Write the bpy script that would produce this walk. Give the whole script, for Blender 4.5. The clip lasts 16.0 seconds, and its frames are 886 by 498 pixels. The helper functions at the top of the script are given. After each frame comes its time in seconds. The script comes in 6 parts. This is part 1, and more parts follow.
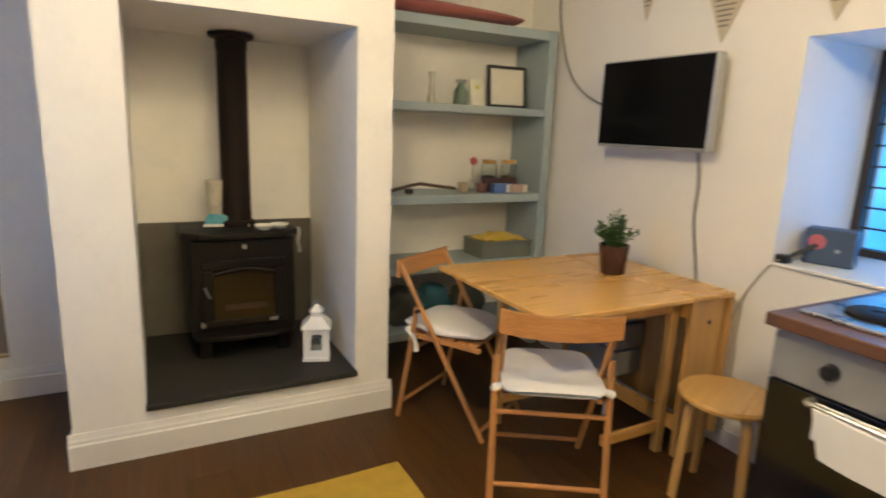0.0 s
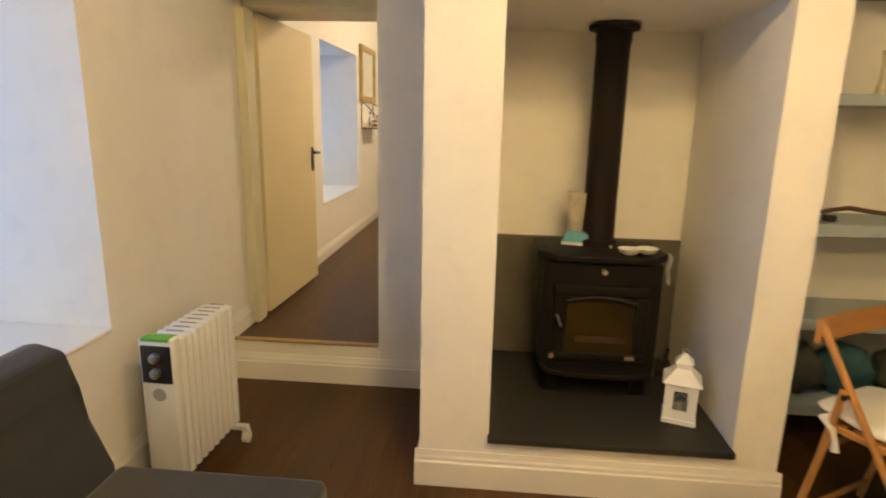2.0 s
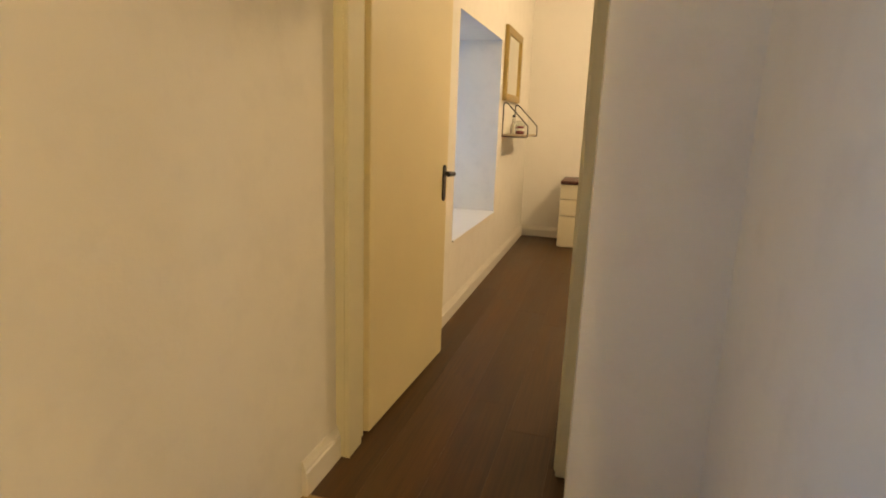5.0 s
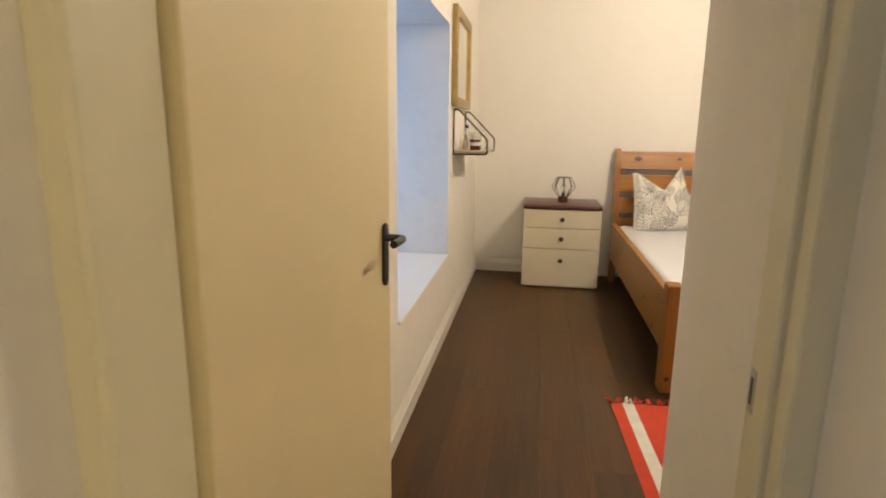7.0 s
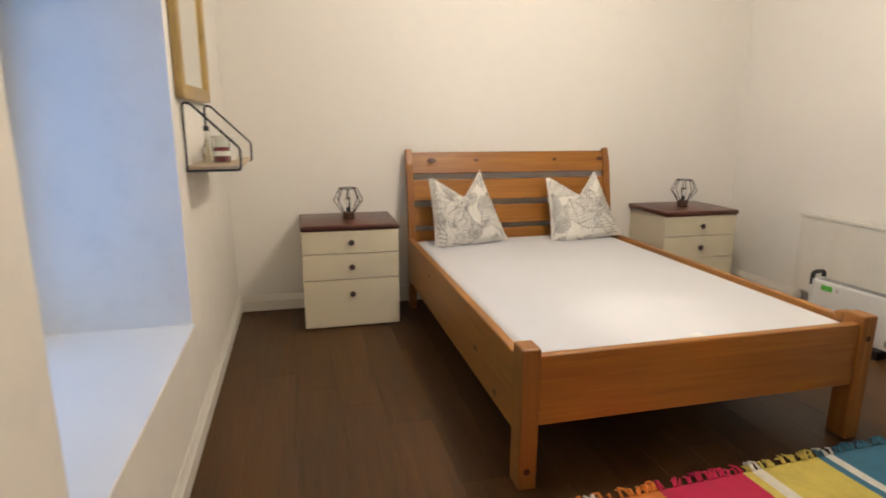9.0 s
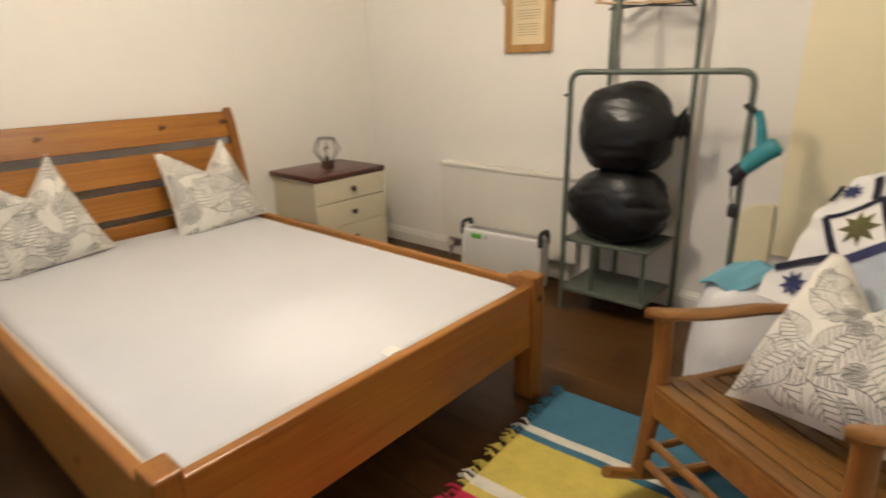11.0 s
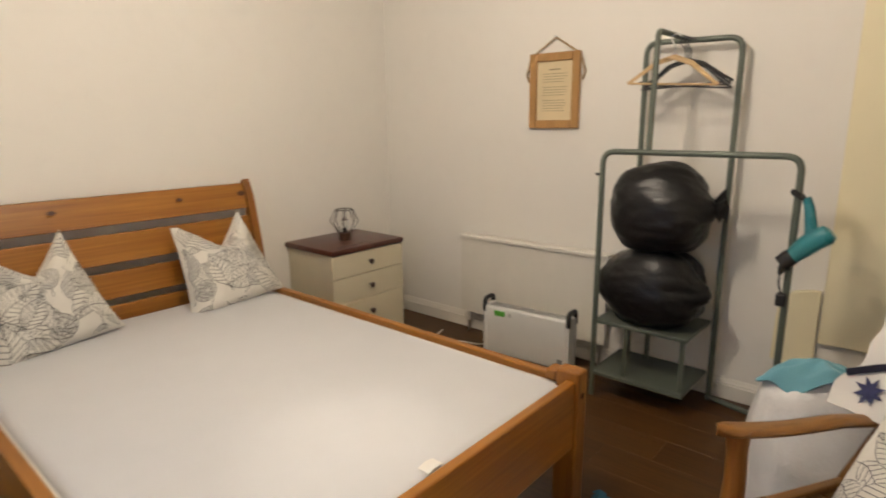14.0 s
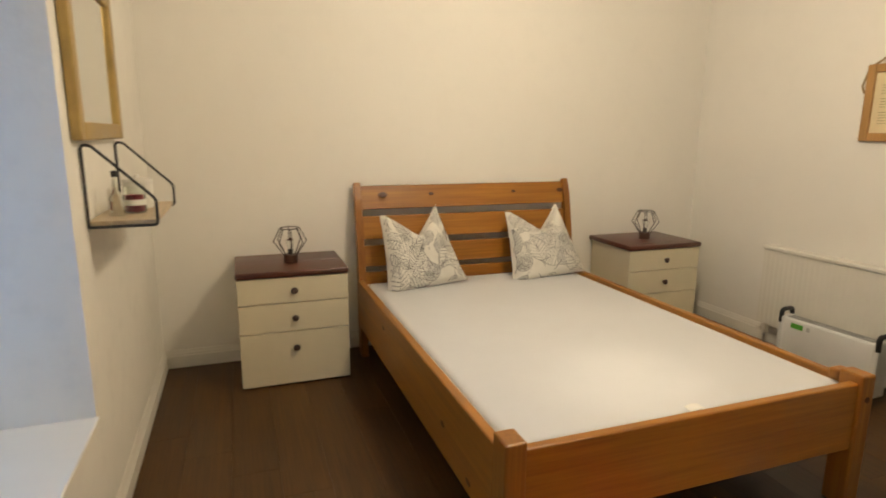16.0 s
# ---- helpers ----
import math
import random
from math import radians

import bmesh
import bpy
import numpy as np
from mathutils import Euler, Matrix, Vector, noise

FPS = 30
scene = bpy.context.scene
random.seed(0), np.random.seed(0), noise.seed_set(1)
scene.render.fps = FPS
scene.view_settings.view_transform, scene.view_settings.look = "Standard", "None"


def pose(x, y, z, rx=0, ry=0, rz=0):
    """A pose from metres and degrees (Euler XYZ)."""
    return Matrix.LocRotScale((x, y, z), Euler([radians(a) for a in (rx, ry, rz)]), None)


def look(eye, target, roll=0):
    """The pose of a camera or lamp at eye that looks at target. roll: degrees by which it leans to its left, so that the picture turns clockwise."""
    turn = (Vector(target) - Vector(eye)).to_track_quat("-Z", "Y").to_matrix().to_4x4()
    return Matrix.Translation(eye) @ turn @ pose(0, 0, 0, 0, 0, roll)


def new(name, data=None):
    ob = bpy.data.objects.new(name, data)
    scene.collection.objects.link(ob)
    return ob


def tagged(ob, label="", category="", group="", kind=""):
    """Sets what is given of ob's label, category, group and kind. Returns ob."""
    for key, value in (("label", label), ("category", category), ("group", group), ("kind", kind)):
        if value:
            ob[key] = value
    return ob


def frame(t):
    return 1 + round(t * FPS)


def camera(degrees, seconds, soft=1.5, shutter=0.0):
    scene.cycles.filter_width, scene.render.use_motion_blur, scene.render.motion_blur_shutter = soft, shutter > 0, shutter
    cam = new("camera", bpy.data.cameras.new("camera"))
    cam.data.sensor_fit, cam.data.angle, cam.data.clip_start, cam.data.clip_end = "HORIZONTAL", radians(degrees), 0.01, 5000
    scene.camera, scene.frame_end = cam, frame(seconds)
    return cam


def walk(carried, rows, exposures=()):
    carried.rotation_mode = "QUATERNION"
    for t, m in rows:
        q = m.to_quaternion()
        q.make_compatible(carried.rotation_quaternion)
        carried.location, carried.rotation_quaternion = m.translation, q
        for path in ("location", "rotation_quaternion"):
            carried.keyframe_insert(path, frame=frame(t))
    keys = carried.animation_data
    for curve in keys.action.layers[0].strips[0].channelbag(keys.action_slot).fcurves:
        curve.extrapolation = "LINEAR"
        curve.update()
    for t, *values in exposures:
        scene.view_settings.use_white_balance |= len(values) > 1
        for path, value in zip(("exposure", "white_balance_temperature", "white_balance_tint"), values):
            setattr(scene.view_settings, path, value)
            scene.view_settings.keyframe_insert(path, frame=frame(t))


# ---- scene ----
cam = camera(75.7, 16.0, soft=1.8, shutter=0.4)
PATH = [
    (0, (0.37, -0.103, 1.39), (1.284, 1.628, 0.98), 2.3),
    (0.5, (0.305, 0.016, 1.392), (0.94, 1.865, 0.967), 2.1),
    (1, (0.261, 0.1, 1.397), (0.623, 2.018, 0.961), 1.9),
    (1.5, (0.282, 0.239, 1.411), (0.37, 2.187, 0.966), 1.5),
    (2, (0.301, 0.391, 1.408), (0.135, 2.333, 0.962), 1.2),
    (2.5, (0.237, 0.587, 1.391), (-0.12, 2.503, 0.942), 1.1),
    (3, (0.185, 0.749, 1.395), (-0.287, 2.639, 0.939), 1.0),
    (3.5, (0.166, 0.987, 1.388), (-0.375, 2.856, 0.923), 0.9),
    (4, (0.072, 1.268, 1.401), (-0.498, 3.126, 0.931), 0.8),
    (4.2, (-0.005, 1.362, 1.393), (-0.562, 3.228, 0.939), 1.5),
    (6.5, (-0.493, 2.698, 1.432), (-0.955, 4.597, 1.007), 1.0),
    (7, (-0.599, 2.949, 1.442), (-0.907, 4.88, 1.026), 0.7),
    (7.5, (-0.661, 3.154, 1.455), (-0.778, 5.109, 1.046), 0.6),
    (8, (-0.683, 3.416, 1.463), (-0.607, 5.373, 1.059), 0.2),
    (8.2, (-0.679, 3.52, 1.467), (-0.531, 5.472, 1.061), 0.2),
    (10.3, (-0.492, 4.415, 1.511), (0.558, 6.024, 0.956), -0.6),
    (10.5, (-0.413, 4.441, 1.501), (0.726, 5.981, 0.926), -0.9),
    (11, (-0.295, 4.54, 1.526), (1.144, 5.781, 0.903), -1.2),
    (11.5, (-0.147, 4.574, 1.547), (1.53, 5.448, 0.898), -1.3),
    (12, (0.025, 4.638, 1.554), (1.803, 5.285, 0.906), -1.2),
    (12.5, (0.058, 4.75, 1.562), (1.85, 5.376, 0.933), -1.0),
    (13, (-0.019, 4.796, 1.585), (1.724, 5.594, 1.017), -0.9),
    (13.5, (-0.128, 4.79, 1.601), (1.514, 5.821, 1.11), -0.7),
    (14, (-0.257, 4.738, 1.609), (1.223, 6.011, 1.174), -0.5),
    (14.5, (-0.345, 4.652, 1.616), (0.926, 6.142, 1.208), -0.2),
    (15, (-0.459, 4.559, 1.599), (0.584, 6.219, 1.202), 0.1),
    (15.5, (-0.555, 4.437, 1.597), (0.271, 6.215, 1.202), 0.3),
    (16, (-0.629, 4.292, 1.592), (0.033, 6.137, 1.197), 0.4),
]
walk(cam, [(t, look(eye, target, roll)) for t, eye, target, roll in PATH], [
    (0, 0.22, 6100, 11), (0.5, 0.42, 6700, 12), (1.0, 0.42, 6700, 11), (1.5, 0.35, 7100, 10), (2.5, 0.08, 10600, 15), (3.5, 0.05, 13600, 17), (4.2, 0.03, 12800, 15),
    (6.5, 0.14, 7100, 11), (7, 0.17, 7000, 11), (8, 0.05, 6100, 12), (10.5, 0.06, 6500, 10), (11.5, 0.03, 6500, 10), (12.5, 0.02, 6500, 10), (14.0, -0.21, 6500, 11), (15.2, -0.22, 6500, 10), (16, -0.19, 7300, 7)])

# ---- world, light, exposure ----
ZF = 0.228          # bedroom floor above the living-room floor
HL, HB = 2.45, 2.88  # ceiling undersides

world = bpy.data.worlds.new("world")
scene.world = world
world.use_nodes = True
wn = world.node_tree.nodes
sky = wn.new("ShaderNodeTexSky")
sky.sky_type, sky.sun_disc = "NISHITA", False
sky.sun_elevation, sky.sun_rotation = radians(10), radians(0)
world.node_tree.links.new(sky.outputs[0], wn["Background"].inputs[0])
wn["Background"].inputs[1].default_value = 0.15


def lamp(name, kind, energy, colour, m, **more):
    data = bpy.data.lights.new(name, kind)
    data.energy, data.color = energy, colour
    for key, value in more.items():
        if key == "radius":
            data.shadow_soft_size = value
        elif key == "size":
            data.shape, data.size, data.size_y = "RECTANGLE", value[0], value[1]
        elif key == "angle":
            data.angle = value
        elif key == "cone":
            data.spot_size, data.spot_blend = value
    ob = new(name, data)
    ob.matrix_world = m
    return ob


WARM = (1.0, 0.79, 0.46)
WARM2 = (1.0, 0.87, 0.71)
DAY = (0.06, 0.34, 1.0)
lamp("sun", "SUN", 0.5, (1.0, 0.93, 0.85), look((0, 40, 7.05), (0, 0, 0)), angle=radians(20))
lamp("living_bulb", "POINT", 50, WARM, pose(0.60, 1.05, 2.33), radius=0.12)
# second lamp, added out of view to spread the living-room light
lamp("south_fill_lamp", "POINT", 55, WARM, pose(1.30, -0.45, 2.33), radius=0.12)
lamp("bedroom_bulb", "POINT", 81, WARM2, pose(0.74, 5.93, 2.70), radius=0.13)
lamp("bedroom_downlight", "SPOT", 35, WARM2, look((0.74, 5.93, 2.69), (0.70, 5.92, 0)), radius=0.05, cone=(radians(24), 1.0))
lamp("sky_west_living", "AREA", 13, DAY, look((-1.75, 1.35, 1.35), (0, 1.35, 1.25)), size=(1.55, 1.3))
lamp("sky_west_bedroom", "AREA", 5.4, (0.15, 0.42, 1.0), look((-1.62, 5.62, 1.4), (0, 5.62, 1.3)), size=(1.0, 1.15))
lamp("sky_east_living", "AREA", 3.5, (0.07, 0.36, 1.0), look((3.20, 0.7, 1.35), (0, 0.9, 1.2)), size=(0.85, 0.8))

# ---- materials ----


def nodes_of(name):
    m = bpy.data.materials.new(name)
    m.use_nodes = True
    t = m.node_tree
    return m, t.nodes, t.links, t.nodes["Principled BSDF"]


def mixed(nodes, links, fac, a, b):
    mix = nodes.new("ShaderNodeMix")
    mix.data_type = "RGBA"
    for sock, value in ((mix.inputs["Factor"], fac), (mix.inputs["A"], a), (mix.inputs["B"], b)):
        if isinstance(value, (tuple, list)):
            sock.default_value = (*value, 1)
        elif isinstance(value, (int, float)):
            sock.default_value = value
        else:
            links.new(value, sock)
    return mix.outputs["Result"]


def noise_of(nodes, links, scale, detail=4, stretch=(1, 1, 1), rough=0.6, seed=None):
    tc = nodes.new("ShaderNodeTexCoord")
    mp = nodes.new("ShaderNodeMapping")
    mp.inputs["Scale"].default_value = stretch
    links.new(tc.outputs["Object"], mp.inputs["Vector"])
    if seed is not None:
        links.new(seed, mp.inputs["Location"])
    n = nodes.new("ShaderNodeTexNoise")
    n.inputs["Scale"].default_value = scale
    n.inputs["Detail"].default_value = detail
    n.inputs["Roughness"].default_value = rough
    links.new(mp.outputs[0], n.inputs["Vector"])
    return n.outputs[0]


def ramp(nodes, links, fac, lo, hi):
    r = nodes.new("ShaderNodeMapRange")
    r.inputs["From Min"].default_value, r.inputs["From Max"].default_value = lo, hi
    links.new(fac, r.inputs["Value"])
    return r.outputs[0]


def bumped(nodes, links, bsdf, height, strength, distance=0.01):
    bp = nodes.new("ShaderNodeBump")
    bp.inputs["Strength"].default_value, bp.inputs["Distance"].default_value = strength, distance
    links.new(height, bp.inputs["Height"])
    links.new(bp.outputs[0], bsdf.inputs["Normal"])


def surface(name, colour, rough=0.6, metal=0.0, vary=0.12, scale=6.0, grain=120.0, bump=0.15, dist=0.002, sheen=0.0, spec=0.5):
    """A general surface: two scales of tone, fine relief, uneven gloss."""
    m, nodes, links, bsdf = nodes_of(name)
    dark = tuple(c * (1 - vary) for c in colour)
    light = tuple(min(1, c * (1 + vary * 0.6)) for c in colour)
    big = ramp(nodes, links, noise_of(nodes, links, scale), 0.3, 0.7)
    fine = noise_of(nodes, links, grain, 3)
    first = mixed(nodes, links, big, dark, light)
    second = mixed(nodes, links, ramp(nodes, links, fine, 0.25, 0.75), tuple(c * (1 - vary * 0.5) for c in colour), colour)
    links.new(mixed(nodes, links, 0.35, first, second), bsdf.inputs["Base Color"])
    rr = nodes.new("ShaderNodeMapRange")
    rr.inputs["To Min"].default_value, rr.inputs["To Max"].default_value = max(0.02, rough - 0.07), min(1, rough + 0.07)
    links.new(big, rr.inputs["Value"])
    links.new(rr.outputs[0], bsdf.inputs["Roughness"])
    bsdf.inputs["Metallic"].default_value = metal
    bsdf.inputs["Specular IOR Level"].default_value = spec
    if sheen:
        bsdf.inputs["Sheen Weight"].default_value = sheen
    if bump:
        bumped(nodes, links, bsdf, fine, bump, dist)
    return m


def plaster(name, colour, lumps=0.35):
    m, nodes, links, bsdf = nodes_of(name)
    big = ramp(nodes, links, noise_of(nodes, links, 1.3, 3), 0.3, 0.7)
    mid = noise_of(nodes, links, 9, 4)
    fine = noise_of(nodes, links, 160, 2)
    blotch = 0.10 if lumps > 0.3 else 0.035
    c = mixed(nodes, links, big, tuple(v * (1 - 0.6 * blotch) for v in colour), colour)
    c2 = mixed(nodes, links, ramp(nodes, links, mid, 0.5, 0.85), c, tuple(v * (1 - blotch) for v in colour))
    links.new(c2, bsdf.inputs["Base Color"])
    bsdf.inputs["Roughness"].default_value = 0.75
    add = nodes.new("ShaderNodeMath")
    add.operation = "MULTIPLY_ADD"
    links.new(fine, add.inputs[0])
    add.inputs[1].default_value = 0.06
    links.new(mid, add.inputs[2])
    bumped(nodes, links, bsdf, add.outputs[0], lumps, 0.008)
    return m


def wood(name, dark, light, axis="Z", rough=0.42, scale=2.2, knots=False, per_piece=0.0, bump=0.06, spec=0.5):
    """Sawn or varnished wood with grain along an axis."""
    m, nodes, links, bsdf = nodes_of(name)
    info = nodes.new("ShaderNodeObjectInfo")
    comb = nodes.new("ShaderNodeCombineXYZ")
    mul = nodes.new("ShaderNodeMath")
    mul.operation = "MULTIPLY"
    mul.inputs[1].default_value = 37.0
    links.new(info.outputs["Random"], mul.inputs[0])
    for k in range(3):
        links.new(mul.outputs[0], comb.inputs[k])
    st = {"X": (0.6, 9, 9), "Y": (9, 0.6, 9), "Z": (9, 9, 0.6)}[axis]
    st2 = {"X": (1.2, 40, 40), "Y": (40, 1.2, 40), "Z": (40, 40, 1.2)}[axis]
    g1 = noise_of(nodes, links, scale, 5, st, 0.55, comb.outputs[0])
    g2 = noise_of(nodes, links, scale * 1.3, 3, st2, 0.6, comb.outputs[0])
    c1 = mixed(nodes, links, ramp(nodes, links, g1, 0.28, 0.72), dark, light)
    c2 = mixed(nodes, links, ramp(nodes, links, g2, 0.35, 0.7), tuple(v * 0.72 for v in dark), light)
    c = mixed(nodes, links, 0.35, c1, c2)
    if knots:
        vor = nodes.new("ShaderNodeTexVoronoi")
        vor.inputs["Scale"].default_value = 3.1
        tc = nodes.new("ShaderNodeTexCoord")
        mp = nodes.new("ShaderNodeMapping")
        mp.inputs["Scale"].default_value = {"X": (0.75, 1.3, 1.3), "Y": (1.3, 0.75, 1.3), "Z": (1.3, 1.3, 0.75)}[axis]
        links.new(tc.outputs["Object"], mp.inputs["Vector"])
        links.new(comb.outputs[0], mp.inputs["Location"])
        links.new(mp.outputs[0], vor.inputs["Vector"])
        k = ramp(nodes, links, vor.outputs["Distance"], 0.10, 0.035)
        c = mixed(nodes, links, k, c, tuple(v * 0.28 for v in dark))
    if per_piece:
        hsv = nodes.new("ShaderNodeHueSaturation")
        mr = nodes.new("ShaderNodeMapRange")
        mr.inputs["To Min"].default_value, mr.inputs["To Max"].default_value = 1 - per_piece, 1 + per_piece
        links.new(info.outputs["Random"], mr.inputs["Value"])
        links.new(mr.outputs[0], hsv.inputs["Value"])
        links.new(c, hsv.inputs["Color"])
        c = hsv.outputs[0]
    links.new(c, bsdf.inputs["Base Color"])
    rr = nodes.new("ShaderNodeMapRange")
    rr.inputs["To Min"].default_value, rr.inputs["To Max"].default_value = rough - 0.06, rough + 0.1
    links.new(g1, rr.inputs["Value"])
    bsdf.inputs["Specular IOR Level"].default_value = spec
    links.new(rr.outputs[0], bsdf.inputs["Roughness"])
    bumped(nodes, links, bsdf, g2, bump, 0.002)
    return m


def glass(name, tint=(1, 1, 1), rough=0.0):
    m, nodes, links, bsdf = nodes_of(name)
    bsdf.inputs["Base Color"].default_value = (*tint, 1)
    bsdf.inputs["Transmission Weight"].default_value = 1.0
    bsdf.inputs["Roughness"].default_value = rough
    bsdf.inputs["IOR"].default_value = 1.45
    return m


def fabric(name, colour, rough=0.9, weave=900, vary=0.08):
    m = surface(name, colour, rough, 0, vary, 5, weave, 0.25, 0.001, sheen=0.2)
    return m


M_WALL = plaster("white_plaster", (0.84, 0.81, 0.74))
M_WALL_SMOOTH = plaster("white_bedroom_plaster", (0.85, 0.82, 0.76), 0.16)
M_CEIL = plaster("ceiling_paint", (0.80, 0.78, 0.74), 0.1)
M_TRIM = surface("white_gloss_paint", (0.78, 0.75, 0.68), 0.38, 0, 0.05, 4, 60, 0.05)
M_DOOR = surface("cream_door_paint", (0.76, 0.66, 0.42), 0.42, 0, 0.06, 3, 50, 0.06)
M_FRAME = surface("cream_frame_paint", (0.69, 0.65, 0.47), 0.45, 0, 0.08, 3, 50, 0.06)
M_FLOOR = wood("dark_laminate", (0.042, 0.0180, 0.0046), (0.098, 0.044, 0.0112), "Y", 0.38, 2.0, per_piece=0.14, bump=0.03, spec=0.28)
M_SLATE = surface("dark_slate", (0.032, 0.030, 0.025), 0.55, 0, 0.4, 4, 60, 0.4, 0.003, spec=0.22)
M_SLATE_BACK = surface("grey_slate_back", (0.105, 0.094, 0.070), 0.6, 0, 0.45, 3.5, 50, 0.3, 0.003)
M_IRON = surface("cast_iron", (0.0075, 0.006, 0.0045), 0.52, 0.0, 0.35, 8, 150, 0.3, 0.002, spec=0.16)
M_FLUE = surface("flue_enamel", (0.012, 0.007, 0.005), 0.52, 0.0, 0.4, 5, 90, 0.2, spec=0.2)
M_SOOT = surface("sooted_glass", (0.013, 0.008, 0.004), 0.14, 0, 0.5, 6, 30, 0.05)
M_STEEL = surface("brushed_steel", (0.55, 0.55, 0.54), 0.3, 1.0, 0.1, 10, 300, 0.05)
M_BRASS = surface("gilt", (0.46, 0.32, 0.12), 0.38, 0.6, 0.35, 9, 60, 0.15)
M_WHITE_METAL = surface("white_enamel", (0.74, 0.72, 0.66), 0.35, 0, 0.05, 5, 80, 0.03)
M_RAD = surface("radiator_enamel", (0.79, 0.76, 0.68), 0.4, 0, 0.05, 5, 80, 0.03)
M_BLACK = surface("black_plastic", (0.015, 0.015, 0.016), 0.35, 0, 0.2, 8, 150, 0.06)
M_DARK_FABRIC = fabric("charcoal_upholstery", (0.013, 0.0135, 0.015))
M_BLUE_PAINT = surface("blue_grey_paint", (0.33, 0.40, 0.43), 0.5, 0, 0.1, 4, 60, 0.12)
M_PINE = wood("varnished_pine", (0.235, 0.083, 0.009), (0.43, 0.180, 0.024), "X", 0.36, 1.6, knots=True)
M_PINE_Y = wood("varnished_pine_long", (0.225, 0.079, 0.0085), (0.41, 0.170, 0.023), "Y", 0.36, 1.6, knots=True)
M_PINE_Z = wood("varnished_pine_upright", (0.195, 0.067, 0.008), (0.36, 0.146, 0.020), "Z", 0.38, 1.6)
M_BIRCH = wood("varnished_table_pine", (0.62, 0.335, 0.088), (0.68, 0.390, 0.110), "X", 0.26, 1.5)
M_BIRCH_Z = wood("pale_table_pine", (0.46, 0.25, 0.075), (0.64, 0.39, 0.135), "Z", 0.40, 1.6, knots=True)
M_BEECH = wood("orange_beech", (0.42, 0.19, 0.06), (0.60, 0.30, 0.10), "Z", 0.38, 2.4)
M_BEECH_X = wood("orange_beech_rail", (0.38, 0.165, 0.05), (0.56, 0.27, 0.09), "X", 0.38, 2.4)
M_TEAK = wood("rocker_teak", (0.165, 0.066, 0.012), (0.33, 0.150, 0.034), "Y", 0.30, 2.6)
M_TEAK_Z = wood("rocker_teak_upright", (0.155, 0.061, 0.011), (0.31, 0.138, 0.031), "Z", 0.30, 2.6)
M_MAHOG = wood("mahogany_top", (0.055, 0.014, 0.008), (0.12, 0.034, 0.018), "X", 0.28, 2.2, bump=0.02)
M_CREAM = surface("cream_furniture_paint", (0.70, 0.63, 0.46), 0.45, 0, 0.06, 4, 70, 0.06)
M_WHITE_FABRIC = fabric("white_cotton", (0.80, 0.78, 0.73))
M_MATTRESS = fabric("white_mattress_cover", (0.625, 0.632, 0.65), 0.85, 260, 0.04)
M_GREEN_METAL = surface("grey_green_metal", (0.115, 0.135, 0.11), 0.42, 0.2, 0.12, 7, 120, 0.05)
M_GLASS = glass("window_glass")
M_CLEAR = glass("clear_glass", (0.95, 0.98, 0.95))
M_MIRROR = nodes_of("mirror_silver")
M_MIRROR[3].inputs["Metallic"].default_value = 1.0
M_MIRROR[3].inputs["Roughness"].default_value = 0.02
M_MIRROR[3].inputs["Base Color"].default_value = (0.88, 0.90, 0.88, 1)
M_MIRROR = M_MIRROR[0]
M_WORKTOP = wood("dark_worktop", (0.075, 0.032, 0.016), (0.15, 0.07, 0.035), "Y", 0.35, 2.0)
M_GREY = surface("grey_enamel", (0.30, 0.30, 0.29), 0.4, 0.2, 0.1, 6, 100, 0.05)
M_OVEN = surface("black_oven_glass", (0.008, 0.008, 0.009), 0.08, 0, 0.1, 5, 20, 0)
M_SCREEN = surface("screen_glass", (0.003, 0.003, 0.003), 0.16, 0, 0.1, 5, 20, 0, spec=0.25)
M_SILVER = surface("silver_plastic", (0.42, 0.42, 0.42), 0.35, 0.4, 0.06, 6, 90, 0.03)

# ---- mesh helpers ----


def part(name, bm, material, parent=None, label="", smooth=False):
    me = bpy.data.meshes.new(name)
    bmesh.ops.recalc_face_normals(bm, faces=bm.faces)
    bm.to_mesh(me)
    bm.free()
    me.materials.append(material)
    if smooth:
        me.polygons.foreach_set("use_smooth", [True] * len(me.polygons))
        me.set_sharp_from_angle(angle=radians(40))
    ob = new(name, me)
    if parent is not None:
        ob.parent = parent
    if label:
        ob["label"] = label
    return ob


def thing(name, label, category, m=None, group="", kind=""):
    ob = new(name)
    if m is not None:
        ob.matrix_world = m
    return tagged(ob, label, category, group, kind)


def add_box(bm, x0, x1, y0, y1, z0, z1, bevel=0.0, seg=1, m=None):
    r = bmesh.ops.create_cube(bm, size=1)
    for v in r["verts"]:
        v.co = Vector((x0 + (v.co.x + 0.5) * (x1 - x0), y0 + (v.co.y + 0.5) * (y1 - y0), z0 + (v.co.z + 0.5) * (z1 - z0)))
    vs = r["verts"]
    if bevel:
        edges = list({e for v in vs for e in v.link_edges})
        got = bmesh.ops.bevel(bm, geom=edges, offset=bevel, segments=seg, profile=0.5, affect="EDGES")
        vs = list({v for v in got["verts"]} | {v for v in vs if v.is_valid})
    if m is not None:
        bmesh.ops.transform(bm, matrix=m, verts=vs)
    return vs


def box(x0, x1, y0, y1, z0, z1, bevel=0.0, seg=1, m=None):
    bm = bmesh.new()
    add_box(bm, x0, x1, y0, y1, z0, z1, bevel, seg, m)
    return bm


def boxes(*rows):
    bm = bmesh.new()
    for r in rows:
        add_box(bm, *r)
    return bm


